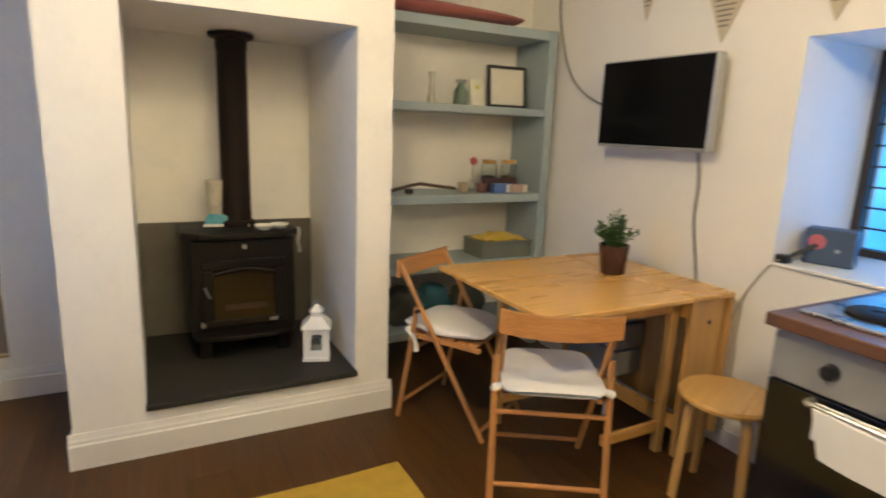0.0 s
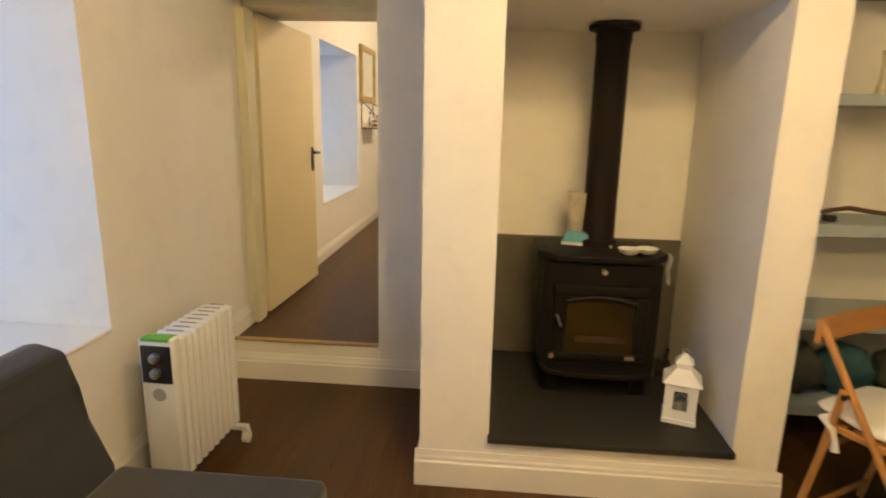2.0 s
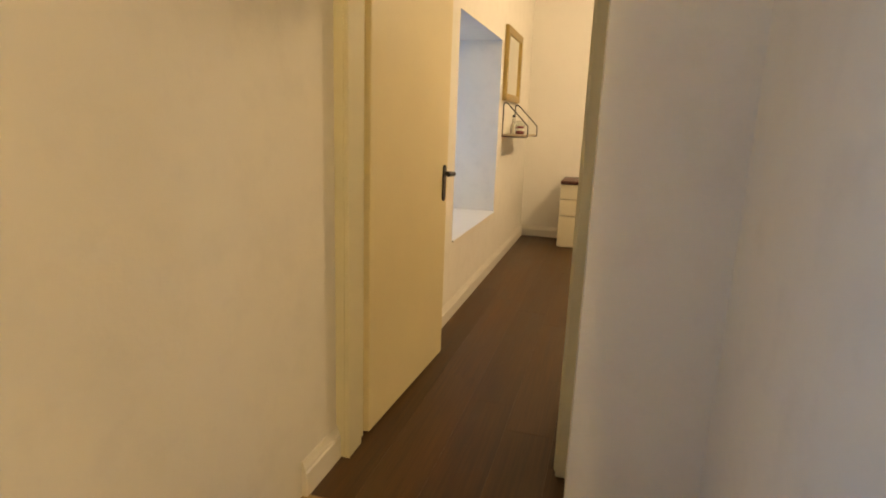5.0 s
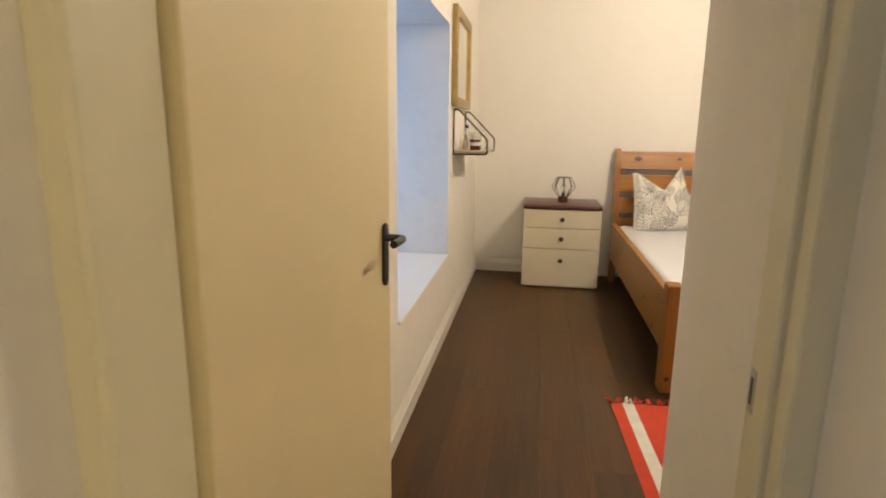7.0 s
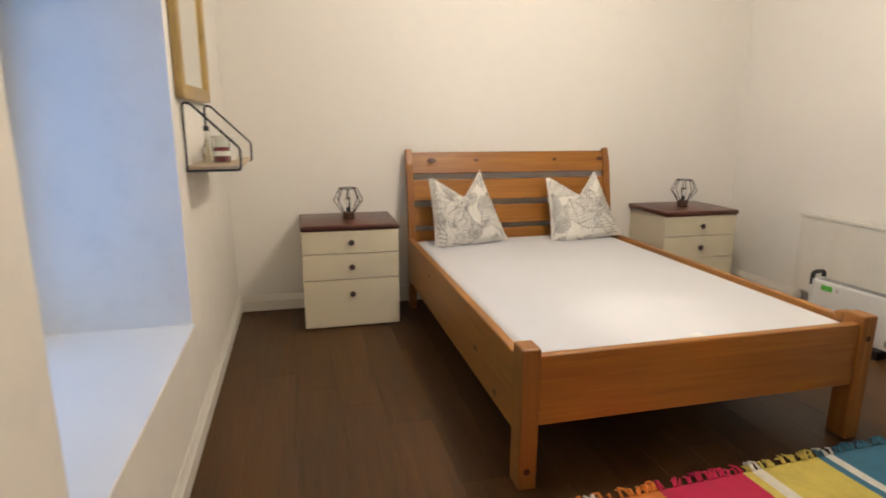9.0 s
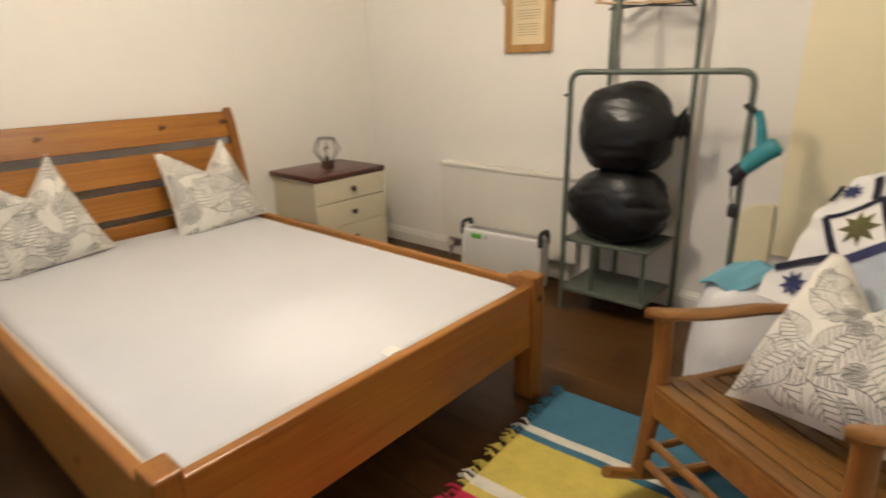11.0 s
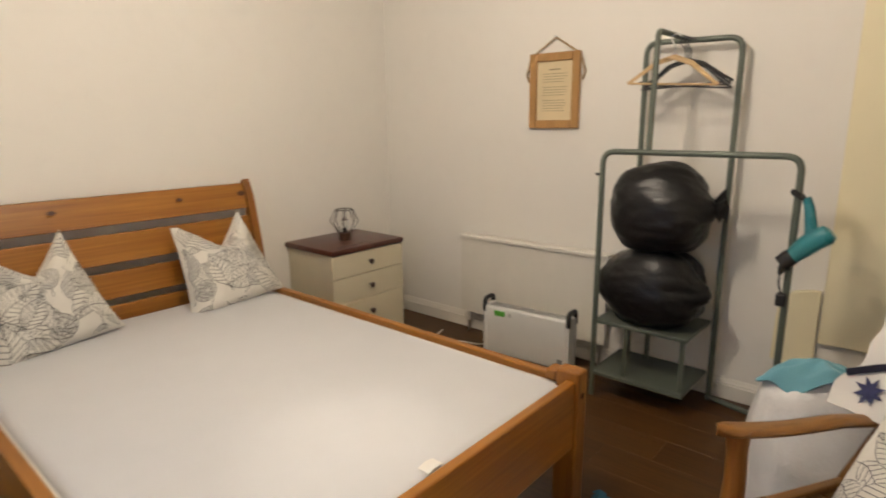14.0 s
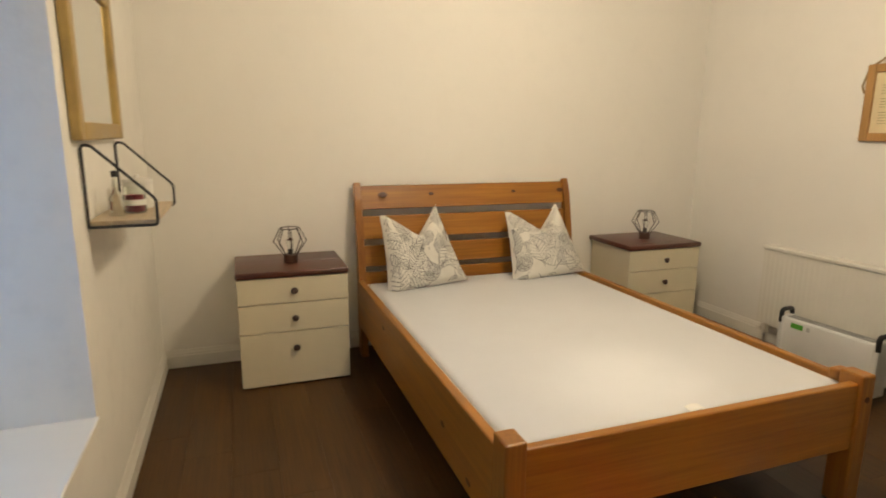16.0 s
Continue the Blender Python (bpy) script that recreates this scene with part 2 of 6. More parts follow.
def add_tube(bm, pts, radius, sides=10, closed=False, caps=True, squash=1.0):
    """A round bar through points; radius a number or one for each point."""
    pts = [Vector(p) for p in pts]
    n = len(pts)
    rad = radius if isinstance(radius, (list, tuple)) else [radius] * n
    rings, up = [], None
    for i, p in enumerate(pts):
        a = pts[(i - 1) % n] if (closed or i) else p
        b = pts[(i + 1) % n] if (closed or i < n - 1) else p
        d = (b - a).normalized()
        if up is None:
            up = d.orthogonal().normalized()
        up = (up - d * up.dot(d)).normalized()
        side = d.cross(up)
        rings.append([bm.verts.new(p + rad[i] * (math.cos(k * math.tau / sides) * up + squash * math.sin(k * math.tau / sides) * side)) for k in range(sides)])
    for i in range(n if closed else n - 1):
        a, b = rings[i], rings[(i + 1) % n]
        for k in range(sides):
            bm.faces.new((a[k], a[(k + 1) % sides], b[(k + 1) % sides], b[k]))
    if caps and not closed:
        bm.faces.new(rings[0][::-1])
        bm.faces.new(rings[-1])
    return bm


def tube(pts, radius, sides=10, closed=False, squash=1.0):
    return add_tube(bmesh.new(), pts, radius, sides, closed, True, squash)


def rounded(pts, r, n=5):
    """Points of a path with its inner corners rounded."""
    pts = [Vector(p) for p in pts]
    out = [pts[0]]
    for a, p, b in zip(pts, pts[1:], pts[2:]):
        u, v = (a - p).normalized(), (b - p).normalized()
        s, e = p + u * r, p + v * r
        for k in range(n + 1):
            t = k / n
            out.append(s * (1 - t) ** 2 + p * 2 * t * (1 - t) + e * t * t)
    out.append(pts[-1])
    return out


def lathe(profile, sides=24, at=(0, 0, 0)):
    """A turned body from (radius, height) pairs."""
    bm = bmesh.new()
    rings = []
    for r, z in profile:
        rings.append([bm.verts.new((at[0] + max(r, 1e-4) * math.cos(k * math.tau / sides), at[1] + max(r, 1e-4) * math.sin(k * math.tau / sides), at[2] + z)) for k in range(sides)])
    for a, b in zip(rings, rings[1:]):
        for k in range(sides):
            bm.faces.new((a[k], a[(k + 1) % sides], b[(k + 1) % sides], b[k]))
    bm.faces.new(rings[0][::-1])
    bm.faces.new(rings[-1])
    return bm


def prism(poly, a, b, axis="x"):
    """A flat outline pushed along an axis from a to b. Outline in (y, z) for x, (x, z) for y, (x, y) for z."""
    bm = bmesh.new()
    put = {"x": lambda p, t: (t, p[0], p[1]), "y": lambda p, t: (p[0], t, p[1]), "z": lambda p, t: (p[0], p[1], t)}[axis]
    v0 = [bm.verts.new(put(p, a)) for p in poly]
    v1 = [bm.verts.new(put(p, b)) for p in poly]
    n = len(poly)
    bm.faces.new(v0[::-1])
    bm.faces.new(v1)
    for k in range(n):
        bm.faces.new((v0[k], v0[(k + 1) % n], v1[(k + 1) % n], v1[k]))
    return bm


def softened(bm, offset, seg=2):
    bmesh.ops.bevel(bm, geom=list(bm.edges), offset=offset, segments=seg, profile=0.5, affect="EDGES")
    return bm


def grid_surface(fn, nu, nv, thick=0.0):
    """A sheet from a function of (u, v) in 0..1, with thickness."""
    bm = bmesh.new()
    vs = [[bm.verts.new(fn(i / nu, j / nv)) for j in range(nv + 1)] for i in range(nu + 1)]
    for i in range(nu):
        for j in range(nv):
            bm.faces.new((vs[i][j], vs[i + 1][j], vs[i + 1][j + 1], vs[i][j + 1]))
    if thick:
        bmesh.ops.recalc_face_normals(bm, faces=bm.faces)
        bmesh.ops.solidify(bm, geom=list(bm.faces), thickness=thick)
    return bm


def structure(name, bm, material, label, category):
    return tagged(part(name, bm, material), label, category, kind="structure")

# ---- structure ----
XW, XB, XE = -1.07, -1.10, 2.70   # west wall faces of the two rooms, east wall face
YS, YN = -1.6, 7.81               # south end of the living room, north wall of the bedroom
YD = 3.19                         # living-room face of the dividing wall

structure("wall_west", boxes(
    (-1.85, XW, YS - 0.3, 0.55, -0.05, 2.75), (-1.85, XW, 0.55, 2.245, -0.05, 0.625), (-1.85, XW, 0.55, 2.245, 2.12, 2.75),
    (-1.85, XW, 2.245, 3.50, -0.05, 2.75), (-1.85, XB, 3.50, 5.0, -0.05, 3.05), (-1.85, XB, 5.0, 6.24, -0.05, 0.69),
    (-1.85, XB, 5.0, 6.24, 2.0, 3.05), (-1.85, XB, 6.24, YN + 0.3, -0.05, 3.05)), M_WALL,
    "thick white plastered stone wall with deep window openings", "wall")
structure("wall_east", boxes(
    (XE, 3.4, YS - 0.3, 0.15, -0.05, 2.75), (XE, 3.4, 0.15, 1.33, -0.05, 0.885), (XE, 3.4, 0.15, 1.33, 1.80, 2.75),
    (XE, 3.4, 1.33, 3.5, -0.05, 2.75), (XE, 3.4, 3.5, YN + 0.3, -0.05, 3.05)), M_WALL_SMOOTH,
    "white plastered wall of both rooms with one deep window", "wall")
structure("wall_south", boxes((XW, XE, YS - 0.3, YS, -0.05, 2.75)), M_WALL, "plain white plastered end wall", "wall")
structure("wall_north", boxes((XB, XE, YN, YN + 0.3, -0.05, 3.05)), M_WALL_SMOOTH, "white bedroom wall behind the bed", "wall")
bm = prism([(-0.270, YD), (0.322, YD), (0.322, 3.25), (1.225, 3.25), (1.225, YD), (XE, YD), (XE, 3.86), (-0.304, 4.10), (-0.322, 3.662), (-0.287, 3.662)], -0.05, 3.05, "z")
lintel = prism([(XW, YD), (-0.270, YD), (-0.302, 4.10), (XB, 4.10), (XB, 3.50), (XW, 3.50)], 1.985, 3.05, "z")
over = bpy.data.meshes.new("lintel")
lintel.to_mesh(over)
lintel.free()
bm.from_mesh(over)
bpy.data.meshes.remove(over)
structure("wall_middle", bm, M_WALL, "thick white wall between living room and bedroom with doorway", "wall")
bm = boxes((0.055, 0.322, 2.380, YD, 0, HL), (1.225, 1.393, 2.380, YD, 0, HL), (0.322, 1.225, 2.380, 3.25, 1.812, HL),
           (0.322, 1.225, 2.380, 3.25, 0, 0.204), (0.322, 1.225, 3.22, 3.25, 0.204, 1.812))
structure("chimney_breast", bm, M_WALL, "white plastered chimney breast with a square stove recess", "chimney breast")
structure("ceiling_living", box(XW, XE, YS, YD, HL, HL + 0.15), M_CEIL, "plain white ceiling", "ceiling")
structure("ceiling_bedroom", box(XB, XE, 3.5, YN, HB, HB + 0.15), M_CEIL, "plain white ceiling", "ceiling")
structure("floor_living", box(XW, XE, YS, YD, -0.1, -0.012), M_FLOOR, "dark brown wood laminate floor", "floor")
fl_bed = structure("floor_bedroom", boxes((XB, XE, YD + 0.015, YN, 0.02, ZF - 0.012)), M_FLOOR, "dark brown wood laminate floor", "floor")
structure("ground", box(-60, 60, -60, 60, -0.5, -0.3), surface("garden_ground", (0.06, 0.09, 0.03), 0.9, 0, 0.4, 0.5, 20, 0.3), "dark green garden ground outside", "ground")


def skirting(name, p, q, z, h, label, depth=0.018):
    """Moulded board from p to q along a wall, standing to the left of p to q."""
    p, q = Vector((*p, 0)), Vector((*q, 0))
    d = (q - p).normalized()
    n = Vector((-d.y, d.x, 0))
    prof = [(0, 0), (depth, 0), (depth, h * 0.68), (depth * 0.72, h * 0.72), (depth * 0.72, h * 0.8), (depth * 0.5, h * 0.86), (depth * 0.25, h), (0, h)]
    bm = bmesh.new()
    rings = [[bm.verts.new(e + n * (a + 0.001) + Vector((0, 0, z + b))) for a, b in prof] for e in (p, q)]
    k = len(prof)
    for i in range(k):
        bm.faces.new((rings[0][i], rings[0][(i + 1) % k], rings[1][(i + 1) % k], rings[1][i]))
    bm.faces.new(rings[0][::-1])
    bm.faces.new(rings[1])
    return structure(name, bm, M_TRIM, label, "baseboard")


LB = "white painted moulded skirting board"
skirting("baseboard", (1.411, 2.379), (0.037, 2.379), 0, 0.15, LB)
skirting("baseboard", (0.054, 2.380), (0.054, YD), 0, 0.15, LB)
skirting("baseboard", (0.036, YD - 0.001), (XW + 0.018, YD - 0.001), 0, 0.15, LB)
skirting("baseboard", (XW, YD), (XW, YS), 0, 0.15, LB)
skirting("baseboard", (1.394, 2.83), (1.394, 2.380), 0, 0.15, LB)
skirting("baseboard", (XE, 0.95), (XE, 2.82), 0, 0.12, LB)
skirting("baseboard", (XW, 3.43), (XW, 3.195), ZF, 0.12, LB)
skirting("baseboard", (XB, YN), (XB, 3.60), ZF, 0.105, LB)
skirting("baseboard", (XE, YN), (XB, YN), ZF, 0.105, LB)
skirting("baseboard", (XE, 3.9), (XE, YN), ZF, 0.105, LB)
structure("threshold_trim", box(XW, -0.271, YD - 0.016, YD + 0.02, ZF - 0.010, ZF + 0.003, 0.003), surface("nosing", (0.40, 0.28, 0.13), 0.5, 0.1), "thin tan-coloured nosing strip on the step edge", "trim")
structure("step_riser", box(XW, -0.271, YD - 0.003, YD + 0.014, 0, ZF - 0.015), M_TRIM, "white painted riser of the single step", "step")

# window reveals' sills and windows
structure("window_sill_1", box(-1.79, XW + 0.012, 0.55, 2.243, 0.625, 0.640, 0.004), M_TRIM, "deep white painted window sill", "window sill")
structure("window_sill_2", box(-1.66, XB + 0.012, 5.002, 6.238, 0.690, 0.703, 0.004), M_TRIM, "deep white painted window sill", "window sill")
structure("window_sill_3", box(XE - 0.012, 3.22, 0.152, 1.328, 0.885, 0.900, 0.004), M_TRIM, "deep white tiled window sill", "window sill")


def window(name, x, y0, y1, z0, z1, cols, rows, material, label, bar=0.022, fr=0.06):
    w = thing(name, label, "window", kind="structure")
    bm = boxes((x - 0.03, x + 0.03, y0, y0 + fr, z0, z1), (x - 0.03, x + 0.03, y1 - fr, y1, z0, z1),
               (x - 0.03, x + 0.03, y0 + fr, y1 - fr, z0, z0 + fr), (x - 0.03, x + 0.03, y0 + fr, y1 - fr, z1 - fr, z1))
    part("window_frame", bm, material, w)
    for c in range(1, cols):
        y = y0 + fr + (y1 - y0 - 2 * fr) * c / cols
        part("glazing_bar", box(x - 0.014, x + 0.014, y - bar / 2, y + bar / 2, z0 + fr, z1 - fr), material, w)
    for r in range(1, rows):
        z = z0 + fr + (z1 - z0 - 2 * fr) * r / rows
        part("glazing_bar", box(x - 0.012, x + 0.012, y0 + fr, y1 - fr, z - bar / 2, z + bar / 2), material, w)
    p = part("pane", box(x - 0.003, x + 0.003, y0 + fr - 0.01, y1 - fr + 0.01, z0 + fr - 0.01, z1 - fr + 0.01), M_GLASS, w)
    p.visible_shadow = False
    return w


window("window_1", -1.815, 0.55, 2.245, 0.64, 2.12, 2, 2, M_TRIM, "white wooden window in a deep reveal")
window("window_2", -1.70, 5.0, 6.24, 0.703, 2.0, 2, 2, M_TRIM, "white wooden window in a deep reveal")
window("window_3", 3.27, 0.15, 1.33, 0.90, 1.80, 7, 9, surface("dark_lead", (0.03, 0.022, 0.018), 0.5), "dark leaded window over the kitchen worktop", 0.008, 0.035)

M_DUSK, dn, dl, db = nodes_of("dusk_sky_glow")
db.inputs["Base Color"].default_value = (0.02, 0.05, 0.1, 1)
glow = mixed(dn, dl, ramp(dn, dl, noise_of(dn, dl, 1.6, 3), 0.35, 0.65), (0.05, 0.33, 0.85), (0.10, 0.48, 1.0))
dl.new(glow, db.inputs["Emission Color"])
db.inputs["Emission Strength"].default_value = 1.6
structure("backdrop", box(5.2, 5.25, -4.5, 6.0, -0.3, 5.0), M_DUSK, "plain blue dusk sky outside the kitchen window", "backdrop")

# doorway: lining, stop, door
fr = thing("door_frame", "cream painted wooden door frame in the thick wall", "door frame", kind="structure")
part("jamb", box(XW, XW + 0.035, 3.43, 3.585, ZF, 1.985, 0.003), M_FRAME, fr)
part("door_stop", box(XW + 0.035, XW + 0.050, 3.43, 3.535, ZF, 1.95, 0.002), M_FRAME, fr)
part("jamb", box(-0.326, -0.280, 3.60, 3.6615, ZF, 1.985, 0.003), M_FRAME, fr)
part("door_stop", box(-0.318, -0.276, 3.565, 3.60, ZF, 1.95, 0.003), M_FRAME, fr)
plate = part("strike_plate", box(-0.3272, -0.3262, 3.638, 3.654, 1.105, 1.160), M_STEEL, fr, "small steel strike plate")
# black block on the plate stands for the shade inside the latch hole
part("latch_hole_shade", box(-0.3278, -0.3273, 3.643, 3.650, 1.115, 1.15), M_BLACK, plate)
part("head", box(XW + 0.05, -0.300, 3.43, 3.585, 1.95, 1.985, 0.003), M_FRAME, fr)

door = thing("door_1", "flat cream painted door standing wide open against the wall", "door", pose(-1.06, 3.60, ZF + 0.01, 0, 0, -2.2), kind="structure")
part("door_leaf", box(0, 0.042, 0, 0.845, 0, 1.71, 0.003), M_DOOR, door)
bm = prism([(0.790 + 0.019 * math.cos(a), 0.872 + 0.066 * (1 if math.sin(a) > 0 else -1) + 0.019 * math.sin(a)) for a in [k * math.tau / 20 + 0.01 for k in range(20)]], 0.042, 0.050, "x")
softened(bm, 0.002)
plate = part("handle_plate", bm, M_BLACK, door, "long black oval latch plate")
bm = tube(rounded([(0.05, 0.790, 0.918), (0.098, 0.790, 0.918), (0.100, 0.790 - 0.105, 0.922)], 0.02), [0.010] * 8, 10)
part("lever", bm, M_BLACK, plate)
for z in (0.22, 1.45):
    bm = bmesh.new()
    add_tube(bm, [(-0.004, -0.004, z), (-0.004, -0.004, z + 0.09)], 0.007, 8)
    part("hinge", bm, surface("dull_steel", (0.3, 0.28, 0.22), 0.4, 0.9), door)

# ---- living room ----
hearth = tagged(part("hearth_slab", softened(box(0.318, 1.229, 2.352, 3.22, 0.204, 0.230), 0.004), M_SLATE), "dark grey slate hearth slab under the stove", "hearth")
for a, b in ((0.322, 0.77), (0.772, 1.225)):
    tagged(part("slate_backing", softened(box(a, b, 3.200, 3.219, 0.230, 0.850), 0.003), M_SLATE_BACK), "grey slate slab behind the stove", "slate")

stove = thing("wood_stove", "black cast-iron wood-burning stove with a glazed door", "stove", pose(0.780, 2.925, 0.230))
M_STOVE = M_IRON
part("body", softened(box(-0.25, 0.25, -0.155, 0.17, 0.115, 0.60), 0.012), M_STOVE, stove)
top = [(-0.275, 0.185), (-0.275, -0.10), (-0.20, -0.185), (0.20, -0.185), (0.275, -0.10), (0.275, 0.185)]
part("top_plate", softened(prism(top, 0.600, 0.632, "z"), 0.007), M_STOVE, stove)
bm = bmesh.new()
add_box(bm, -0.20, 0.20, -0.178, -0.152, 0.165, 0.20, 0.006)
add_box(bm, -0.20, 0.20, -0.178, -0.152, 0.455, 0.50, 0.006)
add_box(bm, -0.20, -0.145, -0.178, -0.152, 0.20, 0.455, 0.006)
add_box(bm, 0.145, 0.20, -0.178, -0.152, 0.20, 0.455, 0.006)
sd = part("stove_door", bm, M_STOVE, stove)
part("door_glass", box(-0.148, 0.148, -0.166, -0.158, 0.198, 0.458), M_SOOT, sd, "smoky sooted glass with a warm tint")
part("arch_trim", tube([(-0.145 + 0.29 * k / 12, -0.176, 0.43 + 0.022 * math.sin(math.pi * k / 12)) for k in range(13)], 0.010, 8), M_STOVE, sd)
part("ember_bed", box(-0.10, 0.11, -0.1665, -0.1655, 0.245, 0.275), surface("ash", (0.05, 0.026, 0.010), 0.9, 0, 0.5, 20, 80), sd, "pale ash seen through the glass")
part("handle", tube([(-0.165, -0.178, 0.32), (-0.172, -0.215, 0.335), (-0.19, -0.225, 0.385)], 0.006, 8), M_STEEL, stove, "bright steel door handle")
for x, z in ((-0.20, 0.185), (0.0, 0.566)):
    part("knob", tube([(x, -0.156, z), (x, -0.192, z)], [0.008, 0.012], 12), M_STEEL, stove, "small chrome knob")
part("badge", box(0.115, 0.155, -0.1805, -0.178, 0.175, 0.192, 0.001), M_STEEL, stove, "small oval maker's badge")
tray = [(-0.25, -0.15), (-0.22, -0.235), (-0.10, -0.265), (0.10, -0.265), (0.22, -0.235), (0.25, -0.15)]
part("ash_lip", softened(prism(tray, 0.118, 0.142, "z"), 0.005), M_STOVE, stove)
for x in (-0.19, 0.19):
    for y in (-0.12, 0.12):
        part("leg", softened(prism([(x - 0.03, y - 0.03), (x + 0.03, y - 0.03), (x + 0.025, y + 0.03), (x - 0.025, y + 0.03)], 0.0, 0.118, "z"), 0.006), M_STOVE, stove)
part("flue_collar", lathe([(0.088, 0.630), (0.088, 0.655), (0.078, 0.665)], 28, (0.003, 0.06, 0)), M_FLUE, stove, smooth=True)
flue = part("flue_pipe", lathe([(0.072, 0.66), (0.073, 0.70), (0.071, 0.72), (0.071, 1.50), (0.075, 1.505), (0.075, 1.55)], 32, (0.003, 0.06, 0)), M_FLUE, stove, "matt brown-black flue pipe", True)
part("ceiling_rose", lathe([(0.10, 1.553), (0.105, 1.560), (0.105, 1.572), (0.08, 1.578)], 32, (0.003, 0.06, 0)), M_FLUE, stove, smooth=True)

# things on the stove
boot = thing("boot_ornament", "pale glazed boot ornament with a blue foot on the stove", "ornament", pose(0.680, 2.985, 0.863, 0, 0, -12))
part("shaft", lathe([(0.033, 0.03), (0.034, 0.08), (0.042, 0.20), (0.046, 0.235), (0.041, 0.235), (0.036, 0.20)], 20), surface("boot_glaze", (0.55, 0.50, 0.40), 0.3, 0, 0.3, 14), boot, smooth=True)
bm = prism([(-0.05, 0.004), (0.155, 0.004), (0.163, 0.020), (0.145, 0.034), (0.09, 0.042), (0.045, 0.062), (-0.03, 0.066), (-0.048, 0.035)], -0.04, 0.04, "y")
part("foot", softened(bm, 0.010, 3), surface("boot_blue", (0.11, 0.36, 0.45), 0.3, 0, 0.2, 20), boot, "turquoise blue toe", True)
part("sole", box(-0.056, 0.168, -0.044, 0.044, -0.001, 0.014, 0.004), M_TRIM, boot)
for x, y in ((0.885, 2.80), (0.965, 2.82)):
    tagged(part("small_dish", lathe([(0.02, 0.863), (0.038, 0.872), (0.046, 0.890), (0.043, 0.890), (0.034, 0.876), (0.005, 0.872)], 20, (x, y, 0)), M_WHITE_METAL, smooth=True), "small white china dish on the stove top", "dish", "dishes on the stove")
tagged(part("match_stick_holder", boxes((0.86, 0.985, 2.87, 2.895, 0.8635, 0.872)), M_IRON), "dark flat iron tool lying on the stove top", "stove tool")
tw = thing("hanging_cloth", "white cloth strip hanging from the stove's side", "cloth")
part("cloth", grid_surface(lambda u, v: (1.063 + 0.004 * math.sin(9 * v), 2.80 + 0.045 * u, 0.865 - 0.13 * v), 3, 8, 0.003), M_WHITE_FABRIC, tw)

lan = thing("lantern", "white metal candle lantern with cut-out sides on the hearth", "lantern", pose(1.095, 2.60, 0.230, 0, 0, -18) @ Matrix.Diagonal((0.96, 0.96, 0.93, 1)))
M_LAN = surface("white_lantern_paint", (0.80, 0.80, 0.78), 0.4, 0, 0.06, 8)
part("base", softened(box(-0.068, 0.068, -0.068, 0.068, 0, 0.022), 0.004), M_LAN, lan)
for sx in (-1, 1):
    for sy in (-1, 1):
        part("corner_post", box(sx * 0.058 - 0.006, sx * 0.058 + 0.006, sy * 0.058 - 0.006, sy * 0.058 + 0.006, 0.022, 0.185), M_LAN, lan)
for k in range(4):
    m = pose(0, 0, 0, 0, 0, 90 * k)
    bm = bmesh.new()
    for a, b, c, d in ((-0.052, -0.028, 0.022, 0.185), (0.028, 0.052, 0.022, 0.185), (-0.028, 0.028, 0.022, 0.062), (-0.028, 0.028, 0.150, 0.185)):
        add_box(bm, a, b, -0.060, -0.056, c, d, 0, 1, m)
    side = part("side_panel", bm, M_LAN, lan)
    # grey ring paints the shade round the edge of the cut-out
    part("shade_ring", tube([m @ Vector((0.026 * math.cos(t * math.tau / 20), -0.061, 0.106 + 0.036 * math.sin(t * math.tau / 20))) for t in range(20)], 0.003, 6, True), surface("lantern_shadow_line", (0.25, 0.27, 0.28), 0.5), side)
roof = bmesh.new()
bmesh.ops.create_cone(roof, cap_ends=True, segments=4, radius1=0.108, radius2=0.040, depth=0.055, matrix=pose(0, 0, 0.2125, 0, 0, 45))
part("roof", roof, M_LAN, lan)
part("chimney", box(-0.026, 0.026, -0.026, 0.026, 0.24, 0.268), M_LAN, lan)
cap = bmesh.new()
bmesh.ops.create_cone(cap, cap_ends=True, segments=4, radius1=0.052, radius2=0.008, depth=0.035, matrix=pose(0, 0, 0.285, 0, 0, 45))
part("cap", cap, M_LAN, lan)
part("hanging_ring", tube([(0.012 * math.cos(t * math.tau / 14), 0, 0.312 + 0.012 * math.sin(t * math.tau / 14)) for t in range(14)], 0.002, 6, True), M_LAN, lan)
part("candle", lathe([(0.03, 0.022), (0.03, 0.085), (0.002, 0.087)], 16), surface("dull_wax", (0.30, 0.30, 0.28), 0.5), lan)

brush = thing("hearth_brush", "small black hearth brush lying beside the stove", "brush", pose(1.150, 3.02, 0.230, 0, 0, 68))
part("stock", softened(box(-0.075, 0.075, -0.020, 0.020, 0.030, 0.052), 0.006, 2), M_BLACK, brush)
part("handle", tube([(0.07, 0, 0.042), (0.11, 0, 0.052), (0.155, 0, 0.072)], [0.010, 0.008, 0.011], 10), M_BLACK, brush, smooth=True)
bm = bmesh.new()
for k in range(120):
    x, y = random.Random(k).uniform(-0.068, 0.068), random.Random(k + 500).uniform(-0.015, 0.015)
    add_tube(bm, [(x, y, 0.031), (x * 1.08, y * 1.5, 0.001)], 0.0022, 4)
part("bristles", bm, surface("brush_bristle", (0.02, 0.017, 0.014), 0.8), brush)["kind"] = "stuff"

